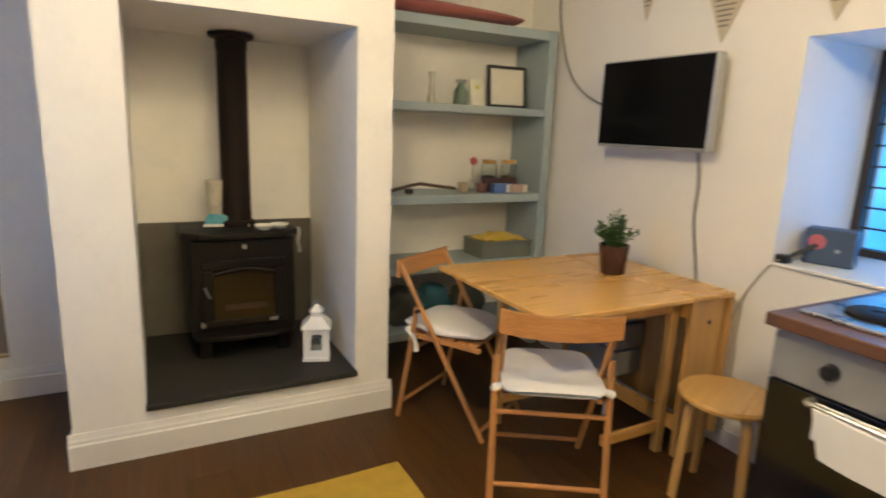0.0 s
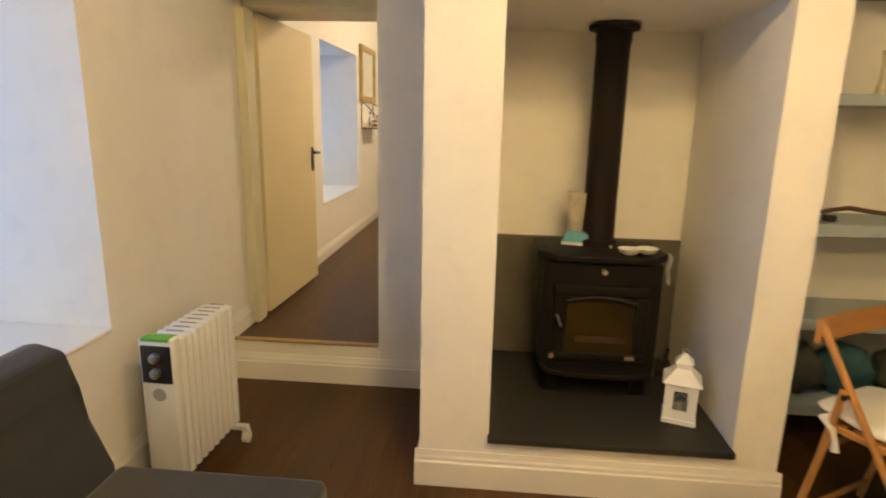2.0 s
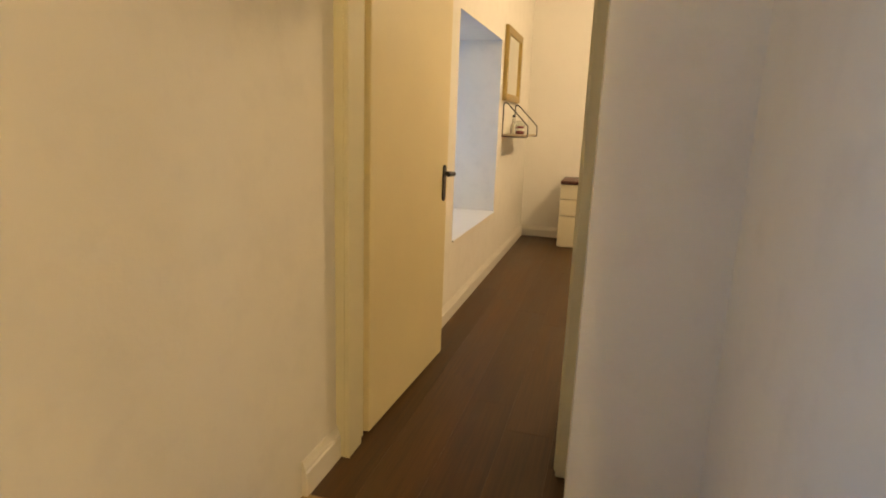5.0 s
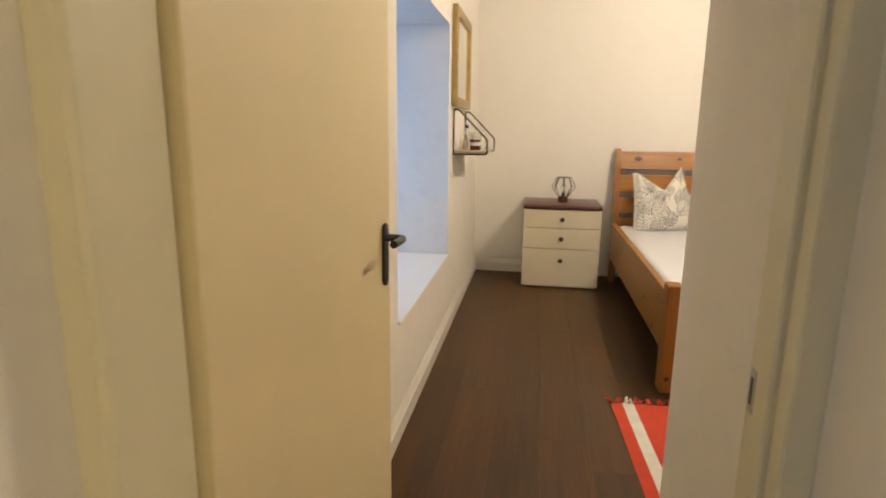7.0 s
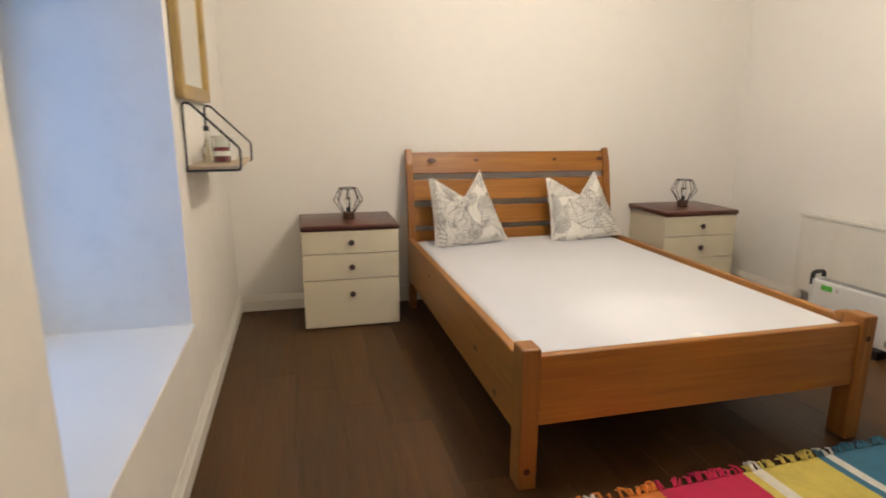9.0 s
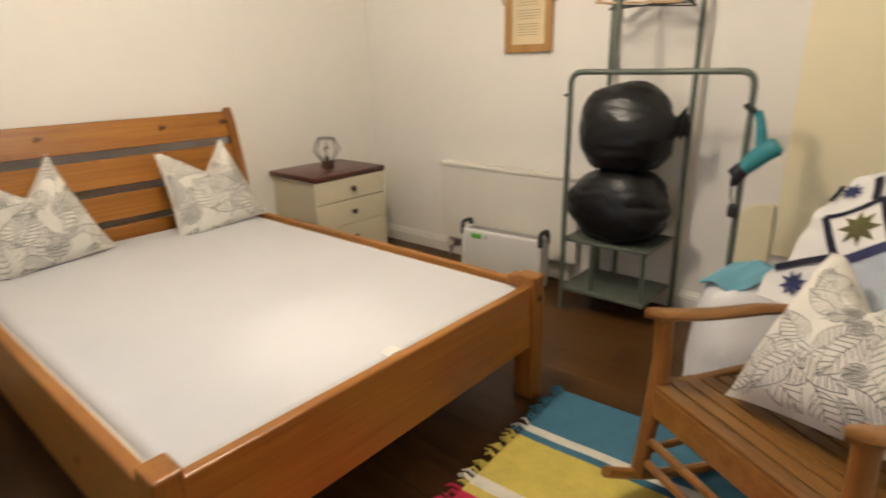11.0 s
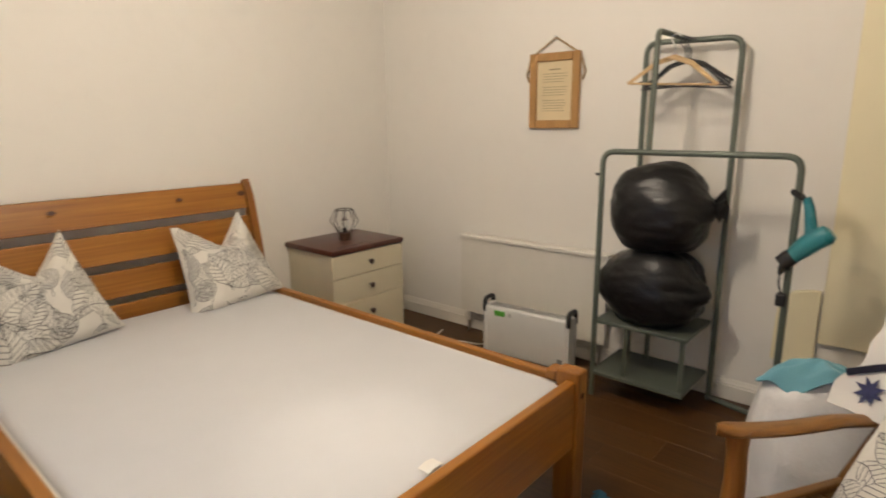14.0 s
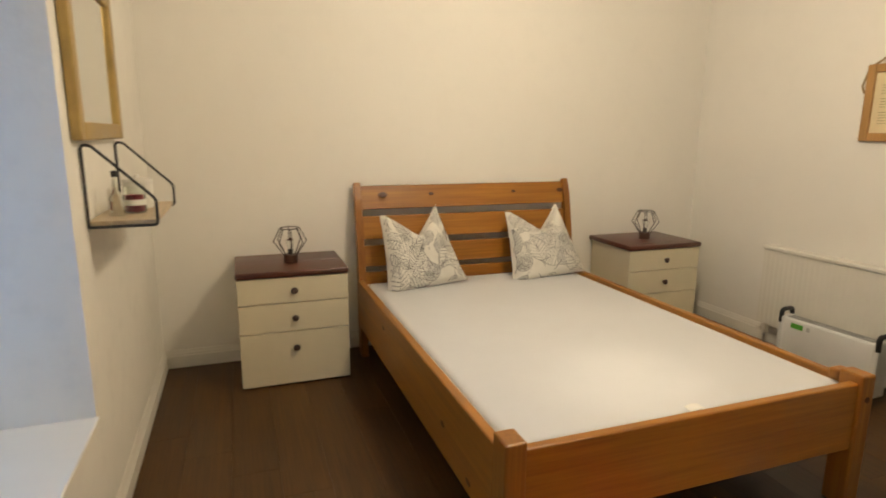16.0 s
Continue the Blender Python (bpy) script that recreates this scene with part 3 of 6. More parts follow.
# alcove shelves
sh = thing("alcove_shelves", "blue-grey painted wooden shelves built into the alcove", "shelves")
part("side_panel", box(2.60, 2.66, 2.835, YD, 0, 2.0, 0.003), M_BLUE_PAINT, sh)
part("side_panel", box(1.412, 1.45, 2.85, YD, 0, 1.96, 0.003), M_BLUE_PAINT, sh)
for z, d in ((1.995, 0.055), (1.535, 0.045), (1.015, 0.052), (0.600, 0.05), (0.20, 0.05)):
    part("shelf", box(1.45, 2.60, 2.84, YD, z - d, z, 0.003), M_BLUE_PAINT, sh)
cu = thing("red_cushion", "flat dusty-red folded seat cushion on the top shelf", "cushion")
part("cover", grid_surface(lambda u, v: (1.50 + 0.93 * u, 3.0 + 0.16 * math.cos(v * math.tau) * (0.75 + 0.25 * math.sin(math.pi * u)), 2.045 + (0.05 + 0.006 * math.sin(7 * u)) * math.sin(v * math.tau) * max(0.05, math.sin(math.pi * u)) ** 0.35), 24, 20), fabric("dusty_red", (0.30, 0.09, 0.08)), cu, smooth=True)

# ---- table, chairs, stool ----
tb = thing("gateleg_table", "varnished pine drop-leaf gateleg table against the wall", "table")
leaf = [(1.60, 1.415), (2.36, 1.415), (2.36, 2.265), (1.60, 2.265)]
part("leaf", softened(prism(leaf, 0.728, 0.750, "z"), 0.004), M_BIRCH, tb)
part("centre_top", softened(box(2.364, 2.618, 1.415, 2.265, 0.728, 0.750), 0.004), M_BIRCH, tb)
part("end_panel", softened(box(2.385, 2.585, 1.44, 1.465, 0.0, 0.728), 0.003), M_BIRCH_Z, tb)
part("end_panel", softened(box(2.385, 2.585, 2.215, 2.24, 0.0, 0.728), 0.003), M_BIRCH_Z, tb)
part("hanging_leaf", softened(box(2.594, 2.616, 1.415, 2.265, 0.09, 0.727), 0.004), M_BIRCH_Z, tb)
for z in (0.12, 0.64):
    part("rail", box(2.385, 2.410, 1.465, 2.215, z, z + 0.07, 0.002), M_BIRCH, tb)
for k in range(3):
    dr = part("drawer", softened(box(2.392, 2.575, 1.85, 2.205, 0.21 + 0.14 * k, 0.335 + 0.14 * k), 0.004), M_GREY, tb, "grey drawer front")
    part("drawer_knob", tube([(2.392, 2.03, 0.27 + 0.14 * k), (2.372, 2.03, 0.27 + 0.14 * k)], [0.008, 0.012], 12), M_BIRCH, dr)
part("gate_post", softened(box(2.34, 2.38, 1.50, 1.54, 0.0, 0.725), 0.004), M_BIRCH_Z, tb)
part("gate_leg", softened(box(1.80, 1.84, 2.0, 2.04, 0.0, 0.725), 0.004), M_BIRCH_Z, tb)
for z in (0.10, 0.655):
    part("gate_rail", box(2.02, 2.34, 1.51, 1.53, z, z + 0.05, 0.002), M_BIRCH, tb)
    part("gate_rail", box(1.84, 2.385, 2.01, 2.03, z, z + 0.05, 0.002), M_BIRCH, tb)
for x, z in ((2.50, 0.62), (2.49, 0.32)):
    part("bolt", tube([(x, 1.441, z), (x, 1.436, z)], 0.010, 12), M_BLACK, tb)


def folding_chair(m, label):
    c = thing("folding_chair", label, "chair", m, "folding chairs at the table")
    for s in (-1, 1):
        x = s * 0.195
        part("back_leg", tube([(x, -0.005, 0.765), (x, 0.235, 0.385), (x, 0.475, 0.006)], 0.017, 8, squash=0.75), M_BEECH, c)
        part("front_leg", tube([(s * 0.213, 0.105, 0.575), (s * 0.213, 0.065, 0.30), (s * 0.213, 0.012, 0.006)], 0.016, 8, squash=0.75), M_BEECH, c)
        part("seat_rail", box(x * 0.9 - 0.011, x * 0.9 + 0.011, 0.07, 0.43, 0.415, 0.437, 0.003), M_BEECH, c)
        part("bolt", tube([(x * 1.02, 0.115, 0.56), (s * 0.228, 0.115, 0.56)], 0.010, 10), M_BLACK, c)
    part("top_rail", grid_surface(lambda u, v: (-0.215 + 0.43 * u, -0.012 - 0.03 * math.sin(math.pi * u), 0.69 + 0.085 * v + 0.012 * (2 * u - 1) ** 2), 14, 3, 0.018), M_BEECH_X, c, smooth=True)
    for y, z, h in ((0.455, 0.05, 0.19), (0.03, 0.085, 0.21), (0.075, 0.36, 0.21)):
        part("stretcher", tube([(-h, y, z), (h, y, z)], 0.010, 8), M_BEECH_X, c)
    for k in range(6):
        part("seat_slat", box(-0.175, 0.175, 0.075 + 0.058 * k, 0.12 + 0.058 * k, 0.437, 0.450, 0.003), M_BEECH_X, c)
    cushion = part("seat_pad", grid_surface(lambda u, v: (0.195 * math.copysign(abs(math.cos(v * math.tau)) ** 0.4, math.cos(v * math.tau)) * max(0.02, math.sin(math.pi * u)) ** 0.07 * (1.04 - 0.10 * u), 0.0 + 0.43 * u, 0.474 + 0.005 * math.sin(9 * u) * math.cos(v * math.tau) + 0.024 * math.copysign(abs(math.sin(v * math.tau)) ** 0.7, math.sin(v * math.tau)) * max(0.05, math.sin(math.pi * u)) ** 0.4), 14, 24), M_WHITE_FABRIC, c, "white cotton seat pad", True)
    for s in (-1, 1):
        part("tie", tube([(s * 0.18, 0.075, 0.468), (s * 0.216, 0.06, 0.462), (s * 0.22, 0.09, 0.445), (s * 0.205, 0.10, 0.40), (s * 0.21, 0.11, 0.36)], [0.012, 0.016, 0.012, 0.010, 0.014], 8), M_WHITE_FABRIC, cushion, "knotted white tie")
    return c


folding_chair(pose(1.585, 2.39, 0, 0, 0, -149.5), "orange beech folding chair with white pad beside the chimney breast")
folding_chair(pose(1.63, 1.375, 0, 0, 0, -31.3), "orange beech folding chair with white pad tucked to the table")

st = thing("round_stool", "round birch bentwood stool in front of the cooker", "stool", pose(2.30, 1.17, 0, 0, 0, 20))
part("seat", lathe([(0.02, 0.418), (0.165, 0.418), (0.175, 0.424), (0.178, 0.436), (0.172, 0.447), (0.02, 0.449)], 40), M_BIRCH, st, smooth=True)
for k in range(4):
    m = pose(0, 0, 0, 0, 0, 45 + 90 * k)
    pts = rounded([m @ Vector((0.05, 0, 0.410)), m @ Vector((0.145, 0, 0.408)), m @ Vector((0.170, 0, 0.006))], 0.05, 6)
    part("leg", tube(pts, 0.019, 8, squash=0.7), M_BIRCH_Z, st)

pl = thing("potted_plant", "small leafy green plant in a dark brown pot on the table", "plant", pose(2.33, 1.87, 0.750))
part("pot", lathe([(0.055, 0), (0.058, 0.005), (0.070, 0.125), (0.072, 0.14), (0.065, 0.14), (0.062, 0.12), (0.01, 0.115)], 28), surface("brown_glaze", (0.05, 0.018, 0.012), 0.25, 0, 0.25, 10), pl, smooth=True)
rnd = random.Random(4)
bm, bs = bmesh.new(), bmesh.new()
for k in range(64):
    a, lean = rnd.random() * math.tau, rnd.uniform(0.05, 0.95)
    h = rnd.uniform(0.07, 0.17) * (1.1 - 0.45 * lean)
    tip = Vector((math.cos(a) * lean * 0.115, math.sin(a) * lean * 0.115, 0.12 + h))
    base = Vector((math.cos(a) * 0.025, math.sin(a) * 0.025, 0.115))
    add_tube(bs, [base, base.lerp(tip, 0.5) + Vector((0, 0, 0.015)), tip], 0.0016, 4)
    for j in range(9):
        t = 0.35 + 0.65 * j / 8
        p = base.lerp(tip, t) + Vector((0, 0, 0.015 * math.sin(math.pi * t)))
        b2 = rnd.random() * math.tau
        d = Vector((math.cos(b2), math.sin(b2), rnd.uniform(-0.2, 0.7))).normalized()
        s = d.cross(Vector((0.3, 0.5, 1))).normalized()
        n = rnd.uniform(0.017, 0.032)
        bm.faces.new([bm.verts.new(q) for q in (p, p + d * n * 0.5 + s * n * 0.3, p + d * n, p + d * n * 0.5 - s * n * 0.3)])
part("stems", bs, surface("stem_green", (0.06, 0.12, 0.025), 0.6), pl)
part("leaves", bm, surface("leaf_green", (0.085, 0.18, 0.030), 0.5, 0, 0.4, 30), pl)

# ---- television and its cables ----
tv = thing("television", "flat black television with silver surround on a wall bracket", "television", pose(2.600, 1.965, 1.552, 0, 0, 2))
part("bezel", softened(box(-0.03, 0.025, -0.332, 0.338, -0.214, 0.216), 0.006), M_SILVER, tv)
part("screen", box(-0.034, -0.0302, -0.323, 0.329, -0.200, 0.207, 0.001), M_SCREEN, tv, "switched-off black glossy screen")
part("bracket", box(0.025, 0.088, -0.08, 0.08, -0.10, 0.10, 0.004), M_BLACK, tv)
ca = thing("cable", "grey cable hanging down the wall under the television", "cable", group="wall cables")
part("wire", tube(rounded([(2.66, 1.735, 1.33), (2.688, 1.728, 1.18), (2.690, 1.74, 1.02), (2.688, 1.70, 0.85), (2.688, 1.66, 0.62)], 0.08), 0.006, 8), surface("grey_cable", (0.20, 0.19, 0.17), 0.5), ca)
ca = thing("cable", "grey cable curving down the wall to the television", "cable", group="wall cables")
part("wire", tube(rounded([(2.690, 2.86, 2.44), (2.690, 2.89, 2.12), (2.690, 2.76, 1.76), (2.690, 2.60, 1.62), (2.66, 2.33, 1.535)], 0.12), 0.006, 8), surface("grey_cable_high", (0.24, 0.23, 0.21), 0.5), ca)

# ---- bedroom ----


def bed_frame():
    b = thing("bed", "orange varnished pine double bed frame with slatted headboard", "bed")
    for s, x0, x1 in ((-1, 0.022, 0.060), (1, 1.460, 1.498)):
        part("side_rail", softened(box(x0, x1, 5.66, 7.66, 0.425, 0.712), 0.006), M_PINE_Y, b)
    fb = part("footboard", softened(box(0.085, 1.436, 5.590, 5.625, 0.462, 0.720), 0.006), M_PINE, b)
    for x in (0.020, 1.430):
        part("foot_post", softened(box(x, x + 0.068, 5.575, 5.665, ZF, 0.752), 0.007), M_PINE_Z, b)
        if x > 1:
            part("post_block", softened(box(x + 0.004, x + 0.068, 5.665, 5.71, 0.700, 0.740), 0.008), M_PINE_Z, b)
    for x in (0.052, 1.508):
        prof = [(7.60, ZF), (7.69, ZF), (7.70, 0.70), (7.715, 0.95), (7.755, 1.15), (7.785, 1.285), (7.755, 1.30), (7.72, 1.20), (7.675, 0.98), (7.63, 0.72)]
        part("head_post", softened(prism(prof, x - 0.022, x + 0.022, "x"), 0.006), M_PINE_Z, b)
    for z0, z1, y0, y1 in ((1.135, 1.275, 7.735, 7.775), (0.955, 1.092, 7.70, 7.73), (0.790, 0.915, 7.67, 7.69), (0.600, 0.755, 7.655, 7.665)):
        prof = [(y0 - 0.013, z0), (y0 + 0.013, z0), (y1 + 0.013, z1), (y1 - 0.013, z1)]
        part("head_slat", softened(prism(prof, 0.074, 1.486, "x"), 0.004), M_PINE, b)
    for y in (5.9, 6.5, 7.1):
        part("bed_slat", box(0.06, 1.48, y, y + 0.09, 0.452, 0.47), M_PINE, b)
    # solid dark discs, coloured like the shade inside bolt holes
    for x, y, z in ((1.464, 5.572, 0.66), (0.05, 5.572, 0.30)):
        part("bolt_hole_shade", tube([(x, 5.576, z), (x, 5.5735, z)], 0.012, 14), surface("hole_shade_brown", (0.06, 0.02, 0.008), 0.7), b)
    dark = surface("pine_knot", (0.085, 0.026, 0.008), 0.45, 0, 0.4, 60)
    for x, r in ((0.205, 0.022), (0.52, 0.013), (1.10, 0.012), (1.455, 0.018)):
        k = lathe([(r, 0), (r * 0.6, 0.0012), (0.001, 0.0014)], 16)
        bmesh.ops.transform(k, matrix=pose(x, 7.7265 + 0.0 * x, 1.222, 90 - 16, 0, 0) @ Matrix.Diagonal((1.35, 0.8, 1, 1)), verts=k.verts)
        part("knot", k, dark, b)
    for x, y, z in ((0.0205, 6.1, 0.55), (0.0205, 7.0, 0.62), (0.0205, 5.85, 0.47)):
        k = lathe([(0.016, 0), (0.010, 0.001), (0.001, 0.0012)], 16)
        bmesh.ops.transform(k, matrix=pose(x + 0.0014, y, z, 0, -90, 0) @ Matrix.Diagonal((0.8, 1.4, 1, 1)), verts=k.verts)
        part("knot", k, dark, b)
    return b


bed_frame()
bm = box(0.072, 1.450, 5.635, 7.62, 0.472, 0.700, 0.04, 4)
mat = thing("mattress", "bare mattress in a smooth white cover on the bed", "mattress")
part("cover", bm, M_MATTRESS, mat, smooth=True)
for z in (0.684, 0.492):
    part("piping", tube(rounded([(0.5, 5.6335, z), (1.4515, 5.6335, z), (1.4515, 7.6215, z), (0.0705, 7.6215, z), (0.0705, 5.6335, z), (0.5, 5.6335, z)], 0.03, 4)[:-1], 0.0045, 6, True), M_WHITE_FABRIC, mat, "white corded edge piping")
part("tag", grid_surface(lambda u, v: (0.73 + 0.06 * u, 5.655 - 0.012 + 0.04 * v, 0.703 + 0.006 * math.sin(3 * u)), 4, 3, 0.001), M_WHITE_FABRIC, mat, "small white fabric tag")

M_PRINT = fabric("cream_print_cotton", (0.80, 0.77, 0.69))
M_INK = surface("charcoal_print", (0.05, 0.05, 0.055), 0.9)
M_INK_GREY = surface("grey_print", (0.085, 0.080, 0.072), 0.9)
M_TINT_GREY = surface("pale_grey_print", (0.67, 0.65, 0.59), 0.9, 0, 0.12, 25)
M_TINT_PALE = surface("faint_print", (0.70, 0.675, 0.60), 0.9, 0, 0.12, 25)


def pillow_point(u, v, w, h, t, pinch, taper=0.05):
    """Front of a square cushion; u, v in -1..1."""
    cu, cv = 1 - abs(u) ** 2.6, 1 - abs(v) ** 2.6
    x = 0.5 * w * u * (1 - 0.07 * cv) * (1 - taper * v)
    y = 0.5 * h * v * (1 - 0.06 * cu)
    y -= pinch * max(0, 1 - abs(u - 0.10) / 0.90) ** 1.05 * max(0, (v + 0.5) / 1.5) ** 2.4
    z = t * max(0, cu) ** 0.5 * max(0, cv) ** 0.5
    z += (0.018 * math.sin(4.0 * u + 2.0 * v) + 0.022 * noise.noise(Vector((u * 2.3 + w * 7, v * 2.3, h * 9))) + 0.012 * abs(noise.noise(Vector((u * 1.6 + v * 2.2, v * 5 - u * 2.0, w * 11)))) + 0.010 * noise.noise(Vector((u * 6, v * 6, w * 30)))) * cu * cv
    z -= 0.45 * t * math.exp(-((u / 0.28) ** 2)) * max(0, v + 0.1) ** 1.5 * max(0, cv) ** 0.3 if v > -0.1 else 0
    return Vector((x, y, z))


def printed_leaves(bm, pt, specs, ink=0.008, lift=0.0025, fills=None):
    """Leaf outlines with veins on a cushion front. specs: u, v, length, turn."""
    drawn = []

    def covered(p):
        for cu, cv, ln, turn, kind in drawn:
            dx, dy = p.x - cu, p.y - cv
            a, b = dx * math.cos(turn) + dy * math.sin(turn), dy * math.cos(turn) - dx * math.sin(turn)
            if kind == "leaf":
                if 0 < a < ln and abs(b) < ln * 0.29 * math.sin(math.pi * (a / ln) ** 0.8) * 0.98:
                    return True
            elif a * a + b * b < ln * ln:
                return True
        return False

    def ribbon(pts):
        quad = []
        for i, p in enumerate(pts):
            a, b = pts[max(0, i - 1)], pts[min(len(pts) - 1, i + 1)]
            d = Vector((b[0] - a[0], b[1] - a[1]))
            d = d.normalized() if d.length else Vector((1, 0))
            quad.append((Vector(p) - Vector((-d.y, d.x)) * ink / 2, Vector(p) + Vector((-d.y, d.x)) * ink / 2))
        vs = []
        for l, r in quad:
            if max(abs(l.x), abs(l.y), abs(r.x), abs(r.y)) > 0.97 or covered((l + r) / 2):
                vs.append(None)
                continue
            vs.append((bm.verts.new(pt(l.x, l.y) + Vector((0, 0, lift))), bm.verts.new(pt(r.x, r.y) + Vector((0, 0, lift)))))
        for a, b in zip(vs, vs[1:]):
            if a and b:
                bm.faces.new((a[0], a[1], b[1], b[0]))
    for cu, cv, ln, turn, kind in specs:
        ca, sa = math.cos(turn), math.sin(turn)
        at = lambda a, b: (cu + a * ca - b * sa, cv + a * sa + b * ca)
        if kind == "leaf":
            wd = ln * 0.29
            edge = lambda s, k: at(ln * (k / 14), s * wd * math.sin(math.pi * (k / 14) ** 0.8))
            for s in (-1, 1):
                ribbon([edge(s, k) for k in range(15)])
            ribbon([at(ln * k / 10, 0.02 * math.sin(k)) for k in range(-2, 11)])
            for j in range(1, 8):
                a0 = ln * j / 9
                for s in (-1, 1):
                    b1 = wd * math.sin(math.pi * min(1, (j + 1.4) / 9) ** 0.8) * 0.93
                    ribbon([at(a0 + ln * 0.155 * q, s * b1 * q) for q in (0, 0.17, 0.33, 0.5, 0.66, 0.83, 1)])
        elif kind == "berry":
            for rr in (1.0, 0.72, 0.45, 0.2):
                ribbon([at(ln * rr * math.cos(k * math.tau / 16), ln * rr * math.sin(k * math.tau / 16)) for k in range(17)])
            for j in range(10):
                q = j * math.tau / 10
                ribbon([at(ln * f * math.cos(q + f), ln * f * math.sin(q + f)) for f in (0.2, 0.5, 0.8, 1.0)])
        shade = random.Random(int(cu * 997 + cv * 613 + 4000)).random()
        if fills is not None and (kind == "berry" or shade < 0.25):
            for k in range(14):
                half = lambda q: (ln * 0.29 * math.sin(math.pi * (q / 14) ** 0.8) * 0.96) if kind == "leaf" else ln * math.sin(math.pi * q / 14)
                along = lambda q: ln * q / 14 if kind == "leaf" else -ln * math.cos(math.pi * q / 14)
                for j in range(4):
                    corner = [at(along(q), half(q) * (-1 + 0.5 * w)) for q, w in ((k, j), (k + 1, j), (k + 1, j + 1), (k, j + 1))]
                    mid = Vector((sum(c[0] for c in corner) / 4, sum(c[1] for c in corner) / 4))
                    if max(abs(v) for c in corner for v in c) < 0.96 and not covered(mid):
                        fills.faces.new([fills.verts.new(pt(*c) + Vector((0, 0, lift * 0.5))) for c in corner])
        drawn.append((cu, cv, ln, turn, kind))


def print_cushion(label, m, w, h, t, pinch, specs, ink, material_ink, material_tint, group="", taper=0.05):
    c = thing("cushion", label, "cushion", m, group)
    pt = lambda u, v: pillow_point(u, v, w, h, t, pinch, taper)
    bm = bmesh.new()
    n = 26
    front = [[bm.verts.new(pt(-1 + 2 * i / n, -1 + 2 * j / n)) for j in range(n + 1)] for i in range(n + 1)]
    back = []
    for i in range(n + 1):
        row = []
        for j in range(n + 1):
            if i in (0, n) or j in (0, n):
                row.append(front[i][j])
            else:
                p = front[i][j].co.copy()
                q = pt(-1 + 2 * i / n, -1 + 2 * j / n)
                row.append(bm.verts.new((p.x, p.y, -abs(q.z) * 0.75 - 0.004)))
        back.append(row)
    for g in (front, back):
        for i in range(n):
            for j in range(n):
                bm.faces.new((g[i][j], g[i + 1][j], g[i + 1][j + 1], g[i][j + 1]))
    part("cover", bm, M_PRINT, c, smooth=True)
    bm = bmesh.new()
    tint = bmesh.new()
    printed_leaves(bm, pt, specs, ink, 0.0025, tint)
    part("leaf_print", bm, material_ink, c, "dark leaf line print")["kind"] = "stuff"
    part("leaf_tint", tint, material_tint, c, "pale grey filled leaves")["kind"] = "stuff"
    return c


def scatter(seed, n, lo, hi):
    r = random.Random(seed)
    out = []
    for k in range(n):
        gu, gv = (k % 6) / 5 * 1.75 - 0.95, (k // 6 % 6) / 5 * 1.75 - 0.95
        out.append((gu + r.uniform(-0.15, 0.15), gv + r.uniform(-0.15, 0.15), r.uniform(lo, hi), r.uniform(0, math.tau), "leaf" if r.random() < 0.9 else "berry"))
    return [(a, b, c if k == "leaf" else c * 0.28, d, k) for a, b, c, d, k in out]


print_cushion("cream cushion with grey leaf print leaning on the headboard", pose(0.365, 7.50, 0.912, 69, 0, 3) @ pose(0, 0, 0, 0, 0, 8), 0.45, 0.50, 0.105, 0.165, scatter(3, 36, 0.62, 0.90), 0.0110, M_INK_GREY, M_TINT_GREY, "cushions on the bed", 0.18)
print_cushion("cream cushion with grey leaf print slumped against the headboard", pose(1.190, 7.50, 0.905, 69, 0, -5) @ pose(0, 0, 0, 0, 0, 9), 0.45, 0.49, 0.105, 0.165, scatter(8, 36, 0.62, 0.90), 0.0110, M_INK_GREY, M_TINT_GREY, "cushions on the bed", 0.18)


def nightstand(x, label):
    n = thing("nightstand", label, "nightstand", pose(x, 7.335, ZF), "nightstands beside the bed")
    part("body", softened(box(-0.272, 0.272, 0.024, 0.462, 0, 0.615), 0.003), M_CREAM, n)
    top = part("top", box(-0.295, 0.295, -0.008, 0.470, 0.615, 0.648, 0.009, 3), M_MAHOG, n, "dark mahogany-stained top", True)
    for z0, z1 in ((0.473, 0.611), (0.312, 0.468), (0.012, 0.307)):
        d = part("drawer", softened(box(-0.290, 0.290, 0.002, 0.023, z0, z1), 0.003), M_CREAM, n)
        zc = (z0 + z1) / 2 if z1 - z0 < 0.2 else z1 - 0.085
        k = lathe([(0.007, 0), (0.007, 0.010), (0.016, 0.018), (0.018, 0.026), (0.012, 0.032), (0.002, 0.034)], 18)
        bmesh.ops.transform(k, matrix=pose(0, 0.003, zc, 90, 0, 0), verts=k.verts)
        part("knob", k, surface("dark_turned_knob", (0.05, 0.022, 0.014), 0.35), d, "dark turned wooden knob", True)
    return n


nightstand(-0.382, "cream three-drawer nightstand with dark mahogany top by the window")
nightstand(2.062, "cream three-drawer nightstand with dark mahogany top near the radiator")


M_LAMPWIRE = surface("dark_brass_wire", (0.06, 0.045, 0.035), 0.4, 0.6)


